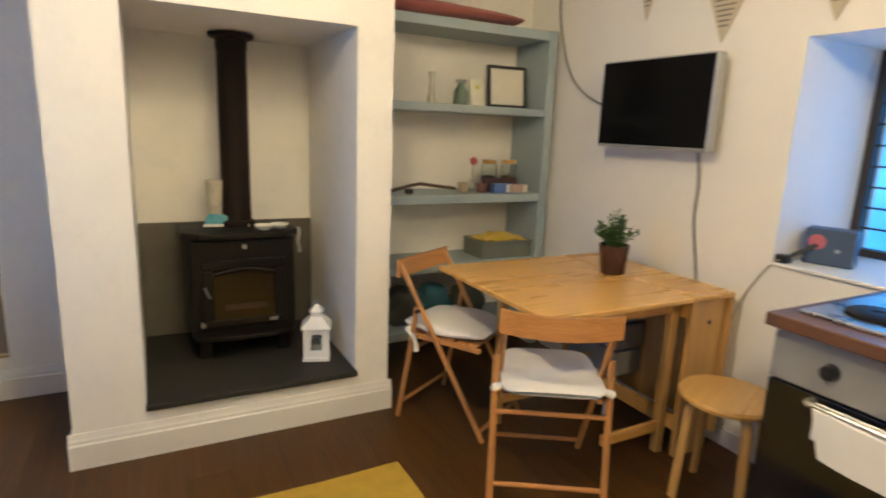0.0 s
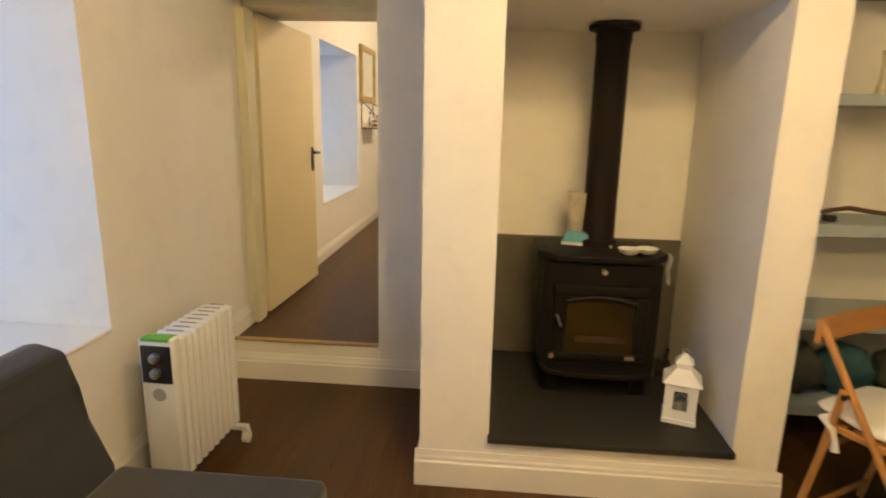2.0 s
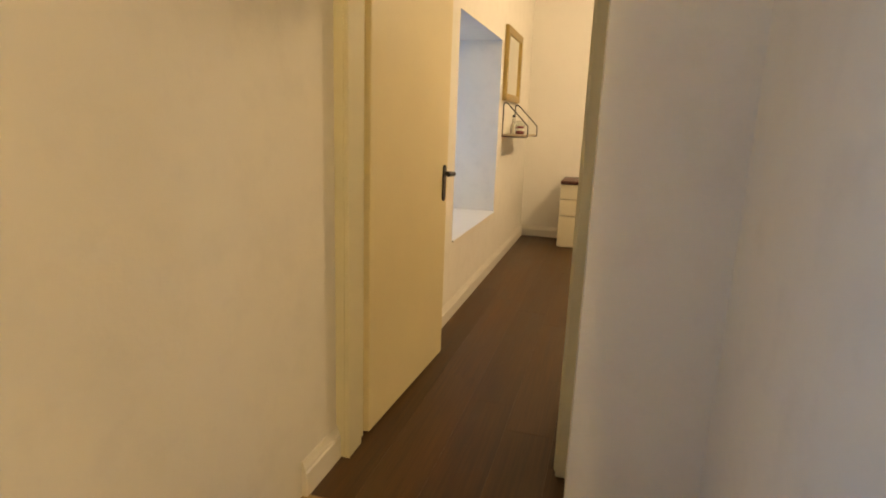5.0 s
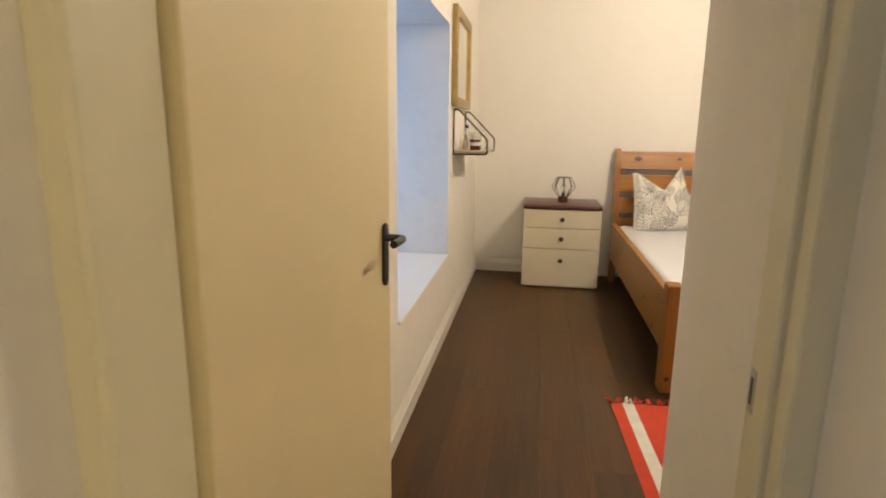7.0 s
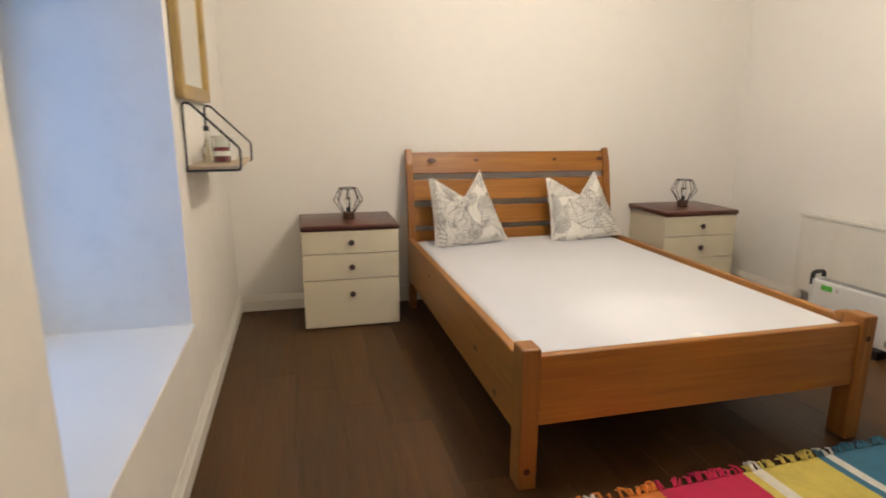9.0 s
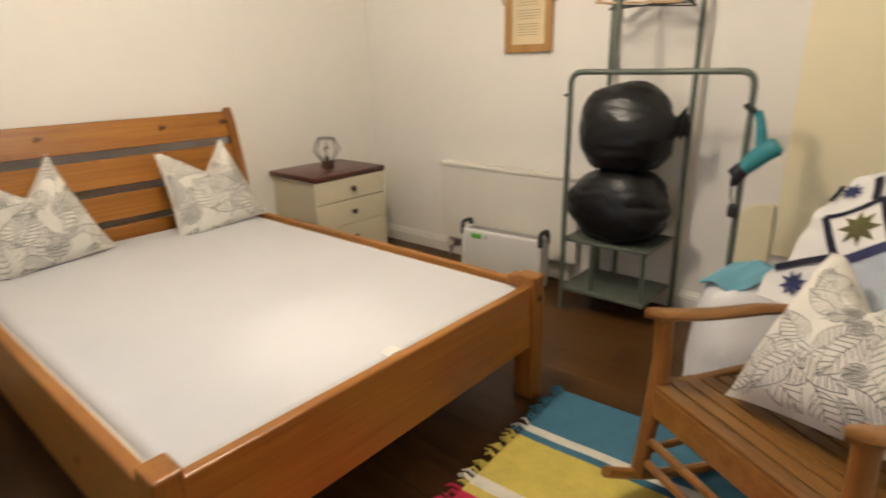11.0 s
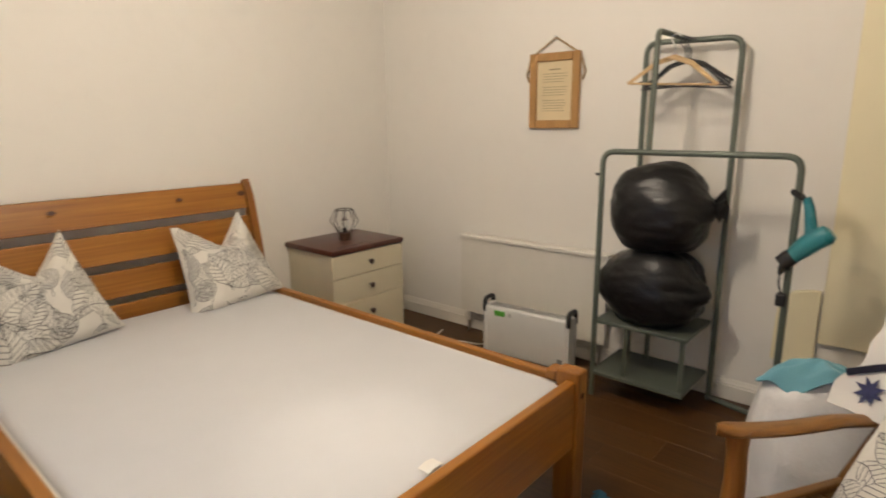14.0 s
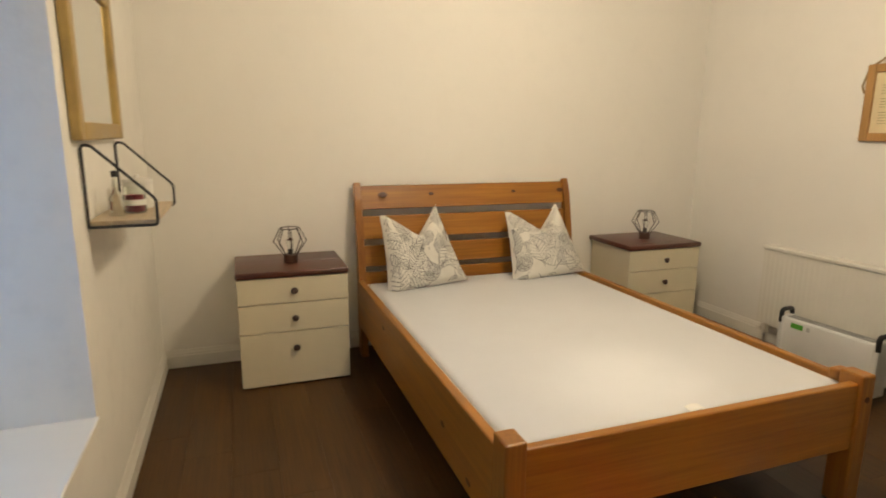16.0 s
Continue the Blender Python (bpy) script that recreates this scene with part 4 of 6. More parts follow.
def wire_lamp(x, y):
    l = thing("wire_lamp", "small geometric wire-cage lamp, unlit, on the nightstand", "lamp", pose(x, y, ZF + 0.648), "lamps on the nightstands")
    part("base", lathe([(0.036, 0), (0.038, 0.004), (0.038, 0.042), (0.034, 0.046), (0.004, 0.047)], 24), wood("lamp_base_wood", (0.05, 0.02, 0.012), (0.10, 0.045, 0.025), "Z"), l, smooth=True)
    part("holder", lathe([(0.014, 0.046), (0.014, 0.075), (0.004, 0.078)], 16), M_BLACK, l)
    part("bulb", lathe([(0.010, 0.078), (0.024, 0.110), (0.022, 0.128), (0.002, 0.140)], 16), M_CLEAR, l, smooth=True)
    for k in range(8):
        m = pose(0, 0, 0, 0, 0, 45 * k)
        part("wire", tube([m @ Vector(p) for p in ((0.036, 0, 0.042), (0.090, 0, 0.122), (0.054, 0, 0.195))], 0.0030, 6), M_LAMPWIRE, l)
    part("top_ring", tube([(0.054 * math.cos(k * math.tau / 8), 0.054 * math.sin(k * math.tau / 8), 0.195) for k in range(8)], 0.0030, 6, True), M_LAMPWIRE, l)
    return l


wire_lamp(-0.375, 7.545)
wire_lamp(2.06, 7.56)

# mirror and wire shelf on the west wall
mi = thing("wall_mirror", "gilt-framed rectangular mirror hanging on the wall", "mirror")
for a in ((6.32, 6.376, 1.565, 2.125), (6.954, 7.01, 1.565, 2.125), (6.376, 6.954, 1.565, 1.622), (6.376, 6.954, 2.068, 2.125)):
    part("frame_bar", softened(box(XB + 0.003, XB + 0.034, *a), 0.006), M_BRASS, mi)
part("mirror_glass", box(XB + 0.006, XB + 0.020, 6.374, 6.956, 1.620, 2.070), M_MIRROR, mi, "silvered mirror glass")
ws = thing("wire_shelf", "small pale wooden shelf with bent black wire brackets", "shelf")
part("plank", softened(box(XB + 0.003, XB + 0.205, 6.40, 6.95, 1.290, 1.306), 0.003), wood("pale_shelf_wood", (0.42, 0.32, 0.20), (0.58, 0.46, 0.31), "Y"), ws)
for y in (6.392, 6.958):
    part("bracket", tube(rounded([(XB + 0.008, y, 1.285), (XB + 0.008, y, 1.550), (XB + 0.035, y, 1.550), (XB + 0.21, y, 1.375), (XB + 0.21, y, 1.288), (XB + 0.008, y, 1.287)], 0.014, 4), 0.005, 8), M_BLACK, ws)
jar = thing("candle_jar", "glass candle jar with dark red wax", "candle")
part("glass", lathe([(0.033, 1.306), (0.036, 1.31), (0.036, 1.40), (0.033, 1.40), (0.033, 1.312), (0.004, 1.310)], 24, (-0.985, 6.60, 0)), M_CLEAR, jar, smooth=True)
part("wax", lathe([(0.0315, 1.3125), (0.0315, 1.372), (0.002, 1.374)], 24, (-0.985, 6.60, 0)), surface("red_wax", (0.28, 0.03, 0.045), 0.35), jar, "deep red wax")
part("label", lathe([(0.0372, 1.335), (0.0372, 1.355), (0.0370, 1.355), (0.0370, 1.335)], 24, (-0.985, 6.60, 0)), M_TRIM, jar)
can = thing("white_canister", "white round canister with a lid on the wire shelf", "canister")
part("body", lathe([(0.050, 1.306), (0.052, 1.31), (0.052, 1.40), (0.01, 1.402)], 24, (-0.995, 6.76, 0)), M_WHITE_METAL, can, smooth=True)
part("lid", lathe([(0.054, 1.402), (0.054, 1.416), (0.012, 1.42), (0.010, 1.432), (0.002, 1.434)], 24, (-0.995, 6.76, 0)), M_WHITE_METAL, can, smooth=True)
bt = thing("reed_bottle", "small clear bottle with a dark stopper", "bottle")
part("body", lathe([(0.022, 1.306), (0.022, 1.37), (0.010, 1.39), (0.009, 1.44), (0.004, 1.44)], 18, (-1.03, 6.53, 0)), M_CLEAR, bt, smooth=True)
part("stopper", lathe([(0.010, 1.44), (0.011, 1.46), (0.002, 1.462)], 14, (-1.03, 6.53, 0)), M_BLACK, bt)

# framed notice on the east wall
nf = thing("framed_notice", "wood-framed printed notice hanging from a rope", "picture")
F = wood("frame_oak", (0.34, 0.17, 0.05), (0.52, 0.29, 0.10), "Z", 0.4)
for a in ((6.272, 6.318, 1.568, 1.982), (6.542, 6.588, 1.568, 1.982), (6.318, 6.542, 1.568, 1.614), (6.318, 6.542, 1.936, 1.982)):
    part("frame_bar", softened(box(XE - 0.028, XE - 0.004, *a), 0.006), F, nf)
part("paper", box(XE - 0.014, XE - 0.008, 6.316, 6.544, 1.612, 1.938), surface("aged_paper", (0.72, 0.60, 0.38), 0.8), nf, "cream paper with unreadable print")
rnd = random.Random(2)
M_TEXT = surface("faded_ink", (0.30, 0.24, 0.15), 0.9)
part("heading", box(XE - 0.0150, XE - 0.0142, 6.395, 6.465, 1.888, 1.895), M_TEXT, nf)
for k in range(15):
    if k in (4, 9):
        continue
    half = rnd.uniform(0.055, 0.078)
    part("text_line", box(XE - 0.0150, XE - 0.0142, 6.43 - half, 6.43 + 0.075, 1.867 - 0.0145 * k, 1.870 - 0.0145 * k), M_TEXT, nf)
M_ROPE = surface("hemp_rope", (0.42, 0.30, 0.17), 0.9, 0, 0.3, 60, 200, 0.5)
part("rope", tube([(XE - 0.010, 6.60, 1.83), (XE - 0.012, 6.615, 1.87), (XE - 0.012, 6.585, 1.965), (XE - 0.012, 6.43, 2.062), (XE - 0.012, 6.275, 1.965), (XE - 0.012, 6.245, 1.87), (XE - 0.010, 6.262, 1.83)], 0.006, 8), M_ROPE, nf)
part("nail", tube([(XE, 6.43, 2.064), (XE - 0.02, 6.43, 2.066)], 0.005, 8), M_STEEL, nf)

# radiator
ra = thing("panel_radiator", "cream panel radiator mounted low on the wall", "radiator")


def rad_front(u, v):
    y = 6.02 + 1.02 * u
    flute = 0.0011 * (1 if (u * 30) % 1 < 0.5 else 0) if 0.07 < v < 0.93 and 0.02 < u < 0.98 else 0
    return (XE - 0.082 - flute, y, 0.375 + 0.505 * v)


part("front_panel", grid_surface(rad_front, 120, 14, 0.012), M_RAD, ra)
part("back_box", box(XE - 0.068, XE - 0.03, 6.03, 7.03, 0.385, 0.865, 0.004), M_RAD, ra)
part("top_grille", box(XE - 0.106, XE - 0.022, 6.014, 7.046, 0.872, 0.894, 0.003), M_RAD, ra)
part("pipe", tube([(XE - 0.06, 7.0, 0.40), (XE - 0.06, 7.0, ZF)], 0.008, 10), M_STEEL, ra)
part("pipe", tube([(XE - 0.06, 6.06, 0.40), (XE - 0.06, 6.06, ZF)], 0.008, 10), M_STEEL, ra)
vv = part("valve", lathe([(0.013, 0.30), (0.020, 0.31), (0.020, 0.36), (0.012, 0.37)], 16, (XE - 0.06, 7.0, 0)), M_TRIM, ra, smooth=True)
structure("wall_socket", box(XE - 0.012, XE, 5.80, 5.89, 0.40, 0.49, 0.004), M_TRIM, "white plastic wall socket low on the wall", "socket")

# convector heater
ch = thing("convector_heater", "white portable convector heater with black end handles", "heater", pose(2.385, 6.375, ZF, 0, 0, 4))
M_CH = surface("heater_white", (0.72, 0.72, 0.70), 0.35, 0, 0.05, 6)
part("body", box(-0.05, 0.05, -0.255, 0.255, 0.05, 0.335, 0.012, 3), M_CH, ch, smooth=True)
for y in (-0.262, 0.250):
    part("end_cap", box(-0.054, 0.054, y - 0.008, y + 0.020, 0.045, 0.340, 0.008, 2), M_CH, ch)
bm = bmesh.new()
for k in range(24):
    add_box(bm, -0.030, 0.030, -0.225 + 0.0195 * k, -0.215 + 0.0195 * k, 0.3345, 0.339)
part("top_grille", bm, M_GREY, ch)
for y in (-0.262, 0.262):
    part("handle", tube(rounded([(-0.045, y, 0.30), (-0.045, y, 0.375), (0.045, y, 0.375), (0.045, y, 0.30)], 0.025), 0.013, 10), M_BLACK, ch, "black moulded carry handle")
part("green_label", box(-0.0522, -0.0508, 0.125, 0.195, 0.285, 0.315), surface("label_green", (0.10, 0.42, 0.05), 0.5), ch)
part("print_mark", box(-0.0515, -0.0506, 0.085, 0.105, 0.288, 0.312), surface("label_grey", (0.5, 0.5, 0.48), 0.5), ch)
part("rating_label", box(-0.0515, -0.0506, -0.235, -0.205, 0.075, 0.11), surface("rating_grey", (0.25, 0.25, 0.25), 0.5), ch)
for y in (-0.19, 0.19):
    part("foot", softened(box(-0.10, 0.10, y - 0.018, y + 0.018, 0.0, 0.05), 0.008), M_BLACK, ch)
cab = thing("heater_cable", "white power cable coiled on the floor", "cable")
pts = [(2.40, 6.66, ZF + 0.06)] + [(2.36 + 0.09 * math.cos(k * 0.62) - 0.008 * k, 6.79 + 0.014 * k + 0.13 * math.sin(k * 0.62), ZF + 0.007 + 0.004 * (k % 3)) for k in range(16)] + [(2.5, 7.12, ZF + 0.01)]
part("wire", tube(rounded(pts, 0.02, 2), 0.0045, 6), M_TRIM, cab)

# clothes rack
rk = thing("clothes_rack", "grey-green tubular metal clothes rack with two shelves", "clothes rack")
part("front_frame", tube(rounded([(2.30, 5.935, ZF), (2.30, 5.935, 1.468), (2.30, 5.125, 1.468), (2.30, 5.125, ZF)], 0.06, 6), 0.0135, 12), M_GREEN_METAL, rk, smooth=True)
part("back_frame", tube(rounded([(2.62, 5.885, ZF), (2.62, 5.885, 1.975), (2.62, 5.455, 1.965), (2.62, 5.455, ZF)], 0.06, 6), 0.0135, 12), M_GREEN_METAL, rk, smooth=True)
part("hanging_rail", tube(rounded([(2.30, 5.72, 1.468), (2.32, 5.72, 1.985), (2.62, 5.68, 1.972)], 0.03, 5), 0.0125, 12), M_GREEN_METAL, rk, smooth=True)
for z, x0 in ((0.632, 2.305), (0.362, 2.290)):
    part("shelf", softened(box(x0, 2.66, 5.485, 5.945, z - 0.018, z), 0.004), M_GREEN_METAL, rk)
for x, y in ((2.33, 5.51), (2.33, 5.78), (2.62, 5.78)):
    part("shelf_leg", box(x - 0.010, x + 0.010, y - 0.010, y + 0.010, 0.362, 0.614), M_GREEN_METAL, rk)
part("base_bar", tube([(2.615, 5.455, ZF + 0.018), (2.52, 5.12, ZF + 0.018), (2.32, 5.10, ZF + 0.018)], 0.013, 8), M_GREEN_METAL, rk)
for x, y, z in ((2.30, 5.955, 1.36), (2.62, 5.905, 1.79)):
    part("peg", tube([(x, y - 0.01, z), (x, y + 0.012, z)], 0.007, 8), M_BLACK, rk)


def bin_bag(label, centre, size, seed, neck):
    r = random.Random(seed)
    bm = bmesh.new()
    bmesh.ops.create_icosphere(bm, subdivisions=5, radius=1)
    off = Vector((seed * 3.1, seed * 1.7, 0.4))
    side = neck.orthogonal().normalized()
    other = neck.cross(side)
    for v in bm.verts:
        d = v.co.normalized()
        full = (abs(d.x) ** 2.25 + abs(d.y) ** 2.25 + abs(d.z) ** 2.25) ** (-1 / 2.25)
        f = full * (0.94 + 0.09 * noise.noise(d * 1.3 + off))
        near = max(0.0, d.dot(neck))
        turn = math.atan2(d.dot(side), d.dot(other))
        fold = 0.5 - abs(noise.noise(Vector((math.cos(turn) * 3.2, math.sin(turn) * 3.2, near * 0.9)) + off))
        f += 0.10 * (fold - 0.3) * near ** 1.5 * (1 - near ** 10)
        f += 0.055 * (0.3 - abs(noise.noise(Vector((d.x * 1.6, d.y * 1.8, d.z * 5.0)) + off))) + 0.020 * (0.3 - abs(noise.noise(Vector((d.x * 4 + 2 * d.z, d.y * 4.5 - d.z, d.z * 10.0)) + off)))
        f *= 1 - 0.24 * near ** 2.2 + 0.24 * near ** 18
        f += 0.030 * (0.3 - abs(noise.noise(Vector((d.y * 2.0 + d.z * 3.4, d.x * 3.0, d.z * 7.5 - d.y * 3.5)) + off)))
        p = Vector((d.x * size[0], d.y * size[1], d.z * size[2])) * f
        if p.z < -0.78 * size[2]:
            p.z = -0.78 * size[2] + (p.z + 0.78 * size[2]) * 0.15
        v.co = p + Vector(centre)
    b = thing("bin_bag", label, "bag", group="black bags on the rack")
    part("film", bm, M_BAG, b, smooth=True)
    return b


M_BAG = surface("black_polythene", (0.008, 0.008, 0.0085), 0.37, 0, 0.2, 12, 22, 0.6, 0.006, spec=0.34)
bin_bag("full black polythene bin bag on the rack shelf", (2.46, 5.70, 0.632 + 0.172), (0.195, 0.292, 0.212), 3, Vector((-0.2, -0.95, 0.1)).normalized())
upper = bin_bag("full black polythene bin bag resting on another bag", (2.46, 5.692, 1.192), (0.19, 0.268, 0.238), 7, Vector((-0.1, -0.98, 0.1)).normalized())
part("knot", grid_surface(lambda u, v: (2.44 + 0.035 * math.cos(v * math.tau) * (0.4 + u), 5.462 - 0.045 * u + 0.01 * math.sin(12 * v), 1.235 + 0.05 * (0.35 + u) * math.sin(v * math.tau) * (1 + 0.3 * math.sin(5 * v * math.tau))), 8, 30), M_BAG, upper, "twisted polythene knot", True)


def hanger(m, material, label, thick=0.011):
    h = thing("coat_hanger", label, "hanger", m, "hangers on the rack")
    part("hook", tube(rounded([(0, 0, -0.035), (0, 0, 0.01), (0, 0.018, 0.03), (0, 0.022, 0.05), (0, 0.0, 0.066), (0, -0.018, 0.052)], 0.008, 3), 0.003, 6), M_STEEL if material is not M_BLACK else M_BLACK, h)
    part("shoulder_bow", tube([(0, 0.195, -0.150), (0, 0.155, -0.122), (0, 0.075, -0.06), (0, 0, -0.035), (0, -0.075, -0.06), (0, -0.155, -0.122), (0, -0.195, -0.150)], [thick * 0.8, thick, thick * 1.3, thick * 1.4, thick * 1.3, thick, thick * 0.8], 10, squash=0.6), material, h, smooth=True)
    part("bar", tube([(0, 0.185, -0.150), (0, -0.185, -0.150)], thick * 0.45, 8), material, h)
    return h


M_HANG = wood("hanger_wood", (0.50, 0.32, 0.14), (0.66, 0.46, 0.24), "Y", 0.4)
hanger(pose(2.41, 5.675, 1.915, 3, 0, 4), M_HANG, "pale wooden coat hanger on the rack")
for k, (x, rz) in enumerate(((2.50, 9), (2.54, -5), (2.575, 3))):
    hanger(pose(x, 5.66, 1.910, -4 + 4 * k, 0, rz), M_BLACK, "black plastic coat hanger on the rack", 0.008)

# hair dryer on the rack's post
hd = thing("hair_dryer", "teal hair dryer with black nozzle hanging on the rack", "hair dryer", pose(2.285, 5.10, 1.15) @ Matrix.Diagonal((0.86, 0.86, 0.92, 1)))
M_TEAL = surface("teal_plastic", (0.035, 0.24, 0.28), 0.3, 0, 0.1, 8)
part("body", tube([(0.0, -0.115, 0.045), (0.0, -0.105, 0.035), (0.0, -0.06, 0.01), (0.0, -0.015, -0.035), (0.0, 0.02, -0.072)], [0.028, 0.042, 0.046, 0.042, 0.034], 20), M_TEAL, hd, smooth=True)
part("handle", tube([(0.0, -0.045, 0.02), (0.0, -0.034, 0.08), (0.0, -0.022, 0.14), (0.0, -0.006, 0.180)], [0.028, 0.024, 0.021, 0.018], 16), M_TEAL, hd, smooth=True)
part("nozzle", tube([(0.0, 0.018, -0.070), (0.0, 0.035, -0.085), (0.0, 0.055, -0.110)], [0.036, 0.038, 0.040], 18), M_BLACK, hd, "black concentrator nozzle", True)
part("nozzle_tip", box(-0.034, 0.034, 0.045, 0.066, -0.155, -0.108, 0.006), M_BLACK, hd)
part("strap", tube([(0.0, -0.008, 0.165), (-0.022, 0.018, 0.185), (0.0, 0.046, 0.200), (0.024, 0.018, 0.185)], 0.013, 8, True), M_BLACK, hd)
part("cord", tube(rounded([(0.0, 0.06, -0.14), (-0.01, 0.062, -0.20), (-0.008, 0.045, -0.24)], 0.02), 0.004, 8), M_BLACK, hd)
part("plug", softened(box(-0.022, 0.022, 0.02, 0.066, -0.30, -0.24), 0.010, 2), M_BLACK, hd, "black three-pin plug")

# cream panel on the east wall, a plain stand-in of unknown purpose
cb = thing("cream_wall_panel", "cream painted panel against the wall above the floor", "cupboard")
M_YELLOW = surface("warm_cream_paint", (0.87, 0.79, 0.55), 0.5, 0, 0.05, 2, 50, 0.05)
part("door_panel", softened(box(XE - 0.03, XE - 0.004, 4.00, 5.035, 0.62, 2.45), 0.004), M_YELLOW, cb)
part("side_strip", softened(box(XE - 0.03, XE - 0.004, 3.90, 3.988, 0.62, 2.45), 0.003), M_YELLOW, cb)
# flat cream sheets stand in for a stepped pale shape of unknown make
sb = thing("cream_sheets", "stepped cream sheets against the wall", "card")
part("sheet", softened(prism([(5.045, 0.50), (5.215, 0.50), (5.21, 0.70), (5.20, 0.80), (5.15, 0.845), (5.08, 0.86), (5.045, 0.86)], XE - 0.030, XE - 0.012, "x"), 0.004), M_YELLOW, sb)
part("lower_sheet", box(XE - 0.040, XE - 0.020, 5.05, 5.19, ZF, 0.505), M_YELLOW, sb)

# white sack with a blue cloth
sk = thing("laundry_sack", "tall white plastic sack topped with a turquoise cloth", "sack", pose(1.96, 4.938, ZF))
M_SACK = surface("white_polythene", (0.80, 0.80, 0.80), 0.35, 0, 0.06, 9, 40, 0.5, 0.006)
AWAY, ACROSS = Vector((0.88, 0.47, 0)), Vector((0.47, -0.88, 0))


def sack(u, v):
    a = u * math.tau
    z = 0.52 * v
    r = 0.195 * (1.10 - 0.16 * v + 0.05 * math.sin(math.pi * v)) * (1 if v < 0.9 else 1 - 3.5 * (v - 0.9))
    r *= 1 + 0.05 * noise.noise(Vector((math.cos(a) * 2, math.sin(a) * 2, v * 4))) + 0.03 * noise.noise(Vector((math.cos(a) * 7, math.sin(a) * 7, v * 6)))
    flat = 1 - 0.45 * max(0.0, (v - 0.45) / 0.55)
    return AWAY * (r * flat * math.sin(a)) + ACROSS * (r * math.cos(a)) + Vector((0, 0, max(0.002, z)))


part("bag", grid_surface(sack, 56, 24), M_SACK, sk, smooth=True)


def cloth(u, v):
    a = u * math.tau
    reach = 0.178 * (1 + 0.10 * noise.noise(Vector((math.cos(a) * 1.7, math.sin(a) * 1.7, 3.0))) + 0.12 * math.exp(-((a - 3.3) / 0.35) ** 2))
    r = reach * v
    over = max(0.0, r - 0.135)
    z = 0.520 + 0.022 * noise.noise(Vector((r * 9 * math.cos(a), r * 9 * math.sin(a), 1.0))) + 0.03 * (1 - v) - 0.55 * over - 0.016 * math.sin(5 * a) * v
    return AWAY * (0.52 * r * math.sin(a)) + ACROSS * (1.05 * r * math.cos(a)) + Vector((0, 0, z + 0.03 * math.exp(-(r * math.cos(a) / 0.07) ** 2)))


part("cloth", grid_surface(cloth, 60, 14, 0.006), fabric("turquoise_cloth", (0.15, 0.38, 0.47)), sk, "turquoise blue cloth", True)

# ---- rocking chair, quilt, cushion ----
RC = pose(1.307, 4.642, ZF, 0, 0, -121)
QC = pose(1.306, 4.69, ZF, 0, 0, -118)
rc = thing("rocking_chair", "brown varnished wooden rocking chair with slatted seat", "rocking chair", RC)
for s in (-1, 1):
    x = 0.292 * s
    part("rocker", tube([(x, -0.42 + 0.95 * k / 16, 0.021 + 0.10 * (2 * k / 16 - 0.95) ** 2) for k in range(17)], 0.022, 10, squash=0.8), M_TEAK, rc)
    leg = [(x, -0.265, 0.610), (x, -0.262, 0.55), (x, -0.258, 0.46), (x, -0.262, 0.38), (x, -0.275, 0.27), (x, -0.290, 0.16), (x, -0.300, 0.070)]
    part("front_leg", tube(leg, [0.030, 0.026, 0.027, 0.030, 0.026, 0.024, 0.027], 12), M_TEAK_Z, rc, smooth=True)
    part("back_post", tube([(x, 0.12, 0.05), (x, 0.165, 0.36), (x * 0.95, 0.33, 0.58), (x * 0.83, 0.50, 0.80), (x * 0.80, 0.56, 0.88)], [0.026, 0.028, 0.026, 0.023, 0.02], 12), M_TEAK_Z, rc, smooth=True)

    def arm(u, v, x=x, s=s):
        y = -0.335 + 0.62 * u
        half = 0.036 * (1 - 0.25 * u) * min(1, (u / 0.07) ** 0.5 if u < 0.07 else 1)
        a = v * math.tau
        return Vector((x + s * 0.015 * math.sin(math.pi * u) + half * math.cos(a), y, 0.622 - 0.09 * u - 0.015 * math.sin(math.pi * min(1, u * 1.4)) + 0.016 * math.sin(a)))

    part("armrest", grid_surface(arm, 24, 14), M_TEAK, rc, "worn rounded armrest", True)
    part("seat_rail", softened(box(x - 0.016, x + 0.016, -0.255, 0.18, 0.315, 0.375), 0.006), M_TEAK, rc)
    part("side_stretcher", tube([(x, -0.29, 0.15), (x, 0.12, 0.16)], 0.012, 8), M_TEAK, rc)
part("front_rail", softened(box(-0.28, 0.28, -0.290, -0.262, 0.285, 0.380), 0.008), M_TEAK, rc)
for k in range(8):
    y = -0.288 + 0.057 * k
    part("seat_slat", softened(box(-0.305, 0.305, y, y + 0.044, 0.376 - 0.006 * k, 0.392 - 0.006 * k), 0.004), wood("rocker_slat", (0.125, 0.053, 0.011), (0.28, 0.135, 0.032), "X", 0.28, 2.6) if k == 0 else bpy.data.materials["rocker_slat"], rc)
for y, z in ((-0.285, 0.20), (-0.292, 0.125), (0.12, 0.19)):
    part("stretcher", tube([(-0.29, y, z), (0.29, y, z)], 0.013, 8), M_TEAK, rc)
part("top_rail", tube([(-0.234, 0.545, 0.87), (0, 0.555, 0.89), (0.234, 0.545, 0.87)], 0.03, 10, squash=0.5), M_TEAK, rc)
for k in range(5):
    x = -0.18 + 0.09 * k
    part("back_slat", tube([(x, 0.20, 0.36), (x, 0.39, 0.63), (x, 0.55, 0.88)], 0.018, 8, squash=0.5), M_TEAK_Z, rc)

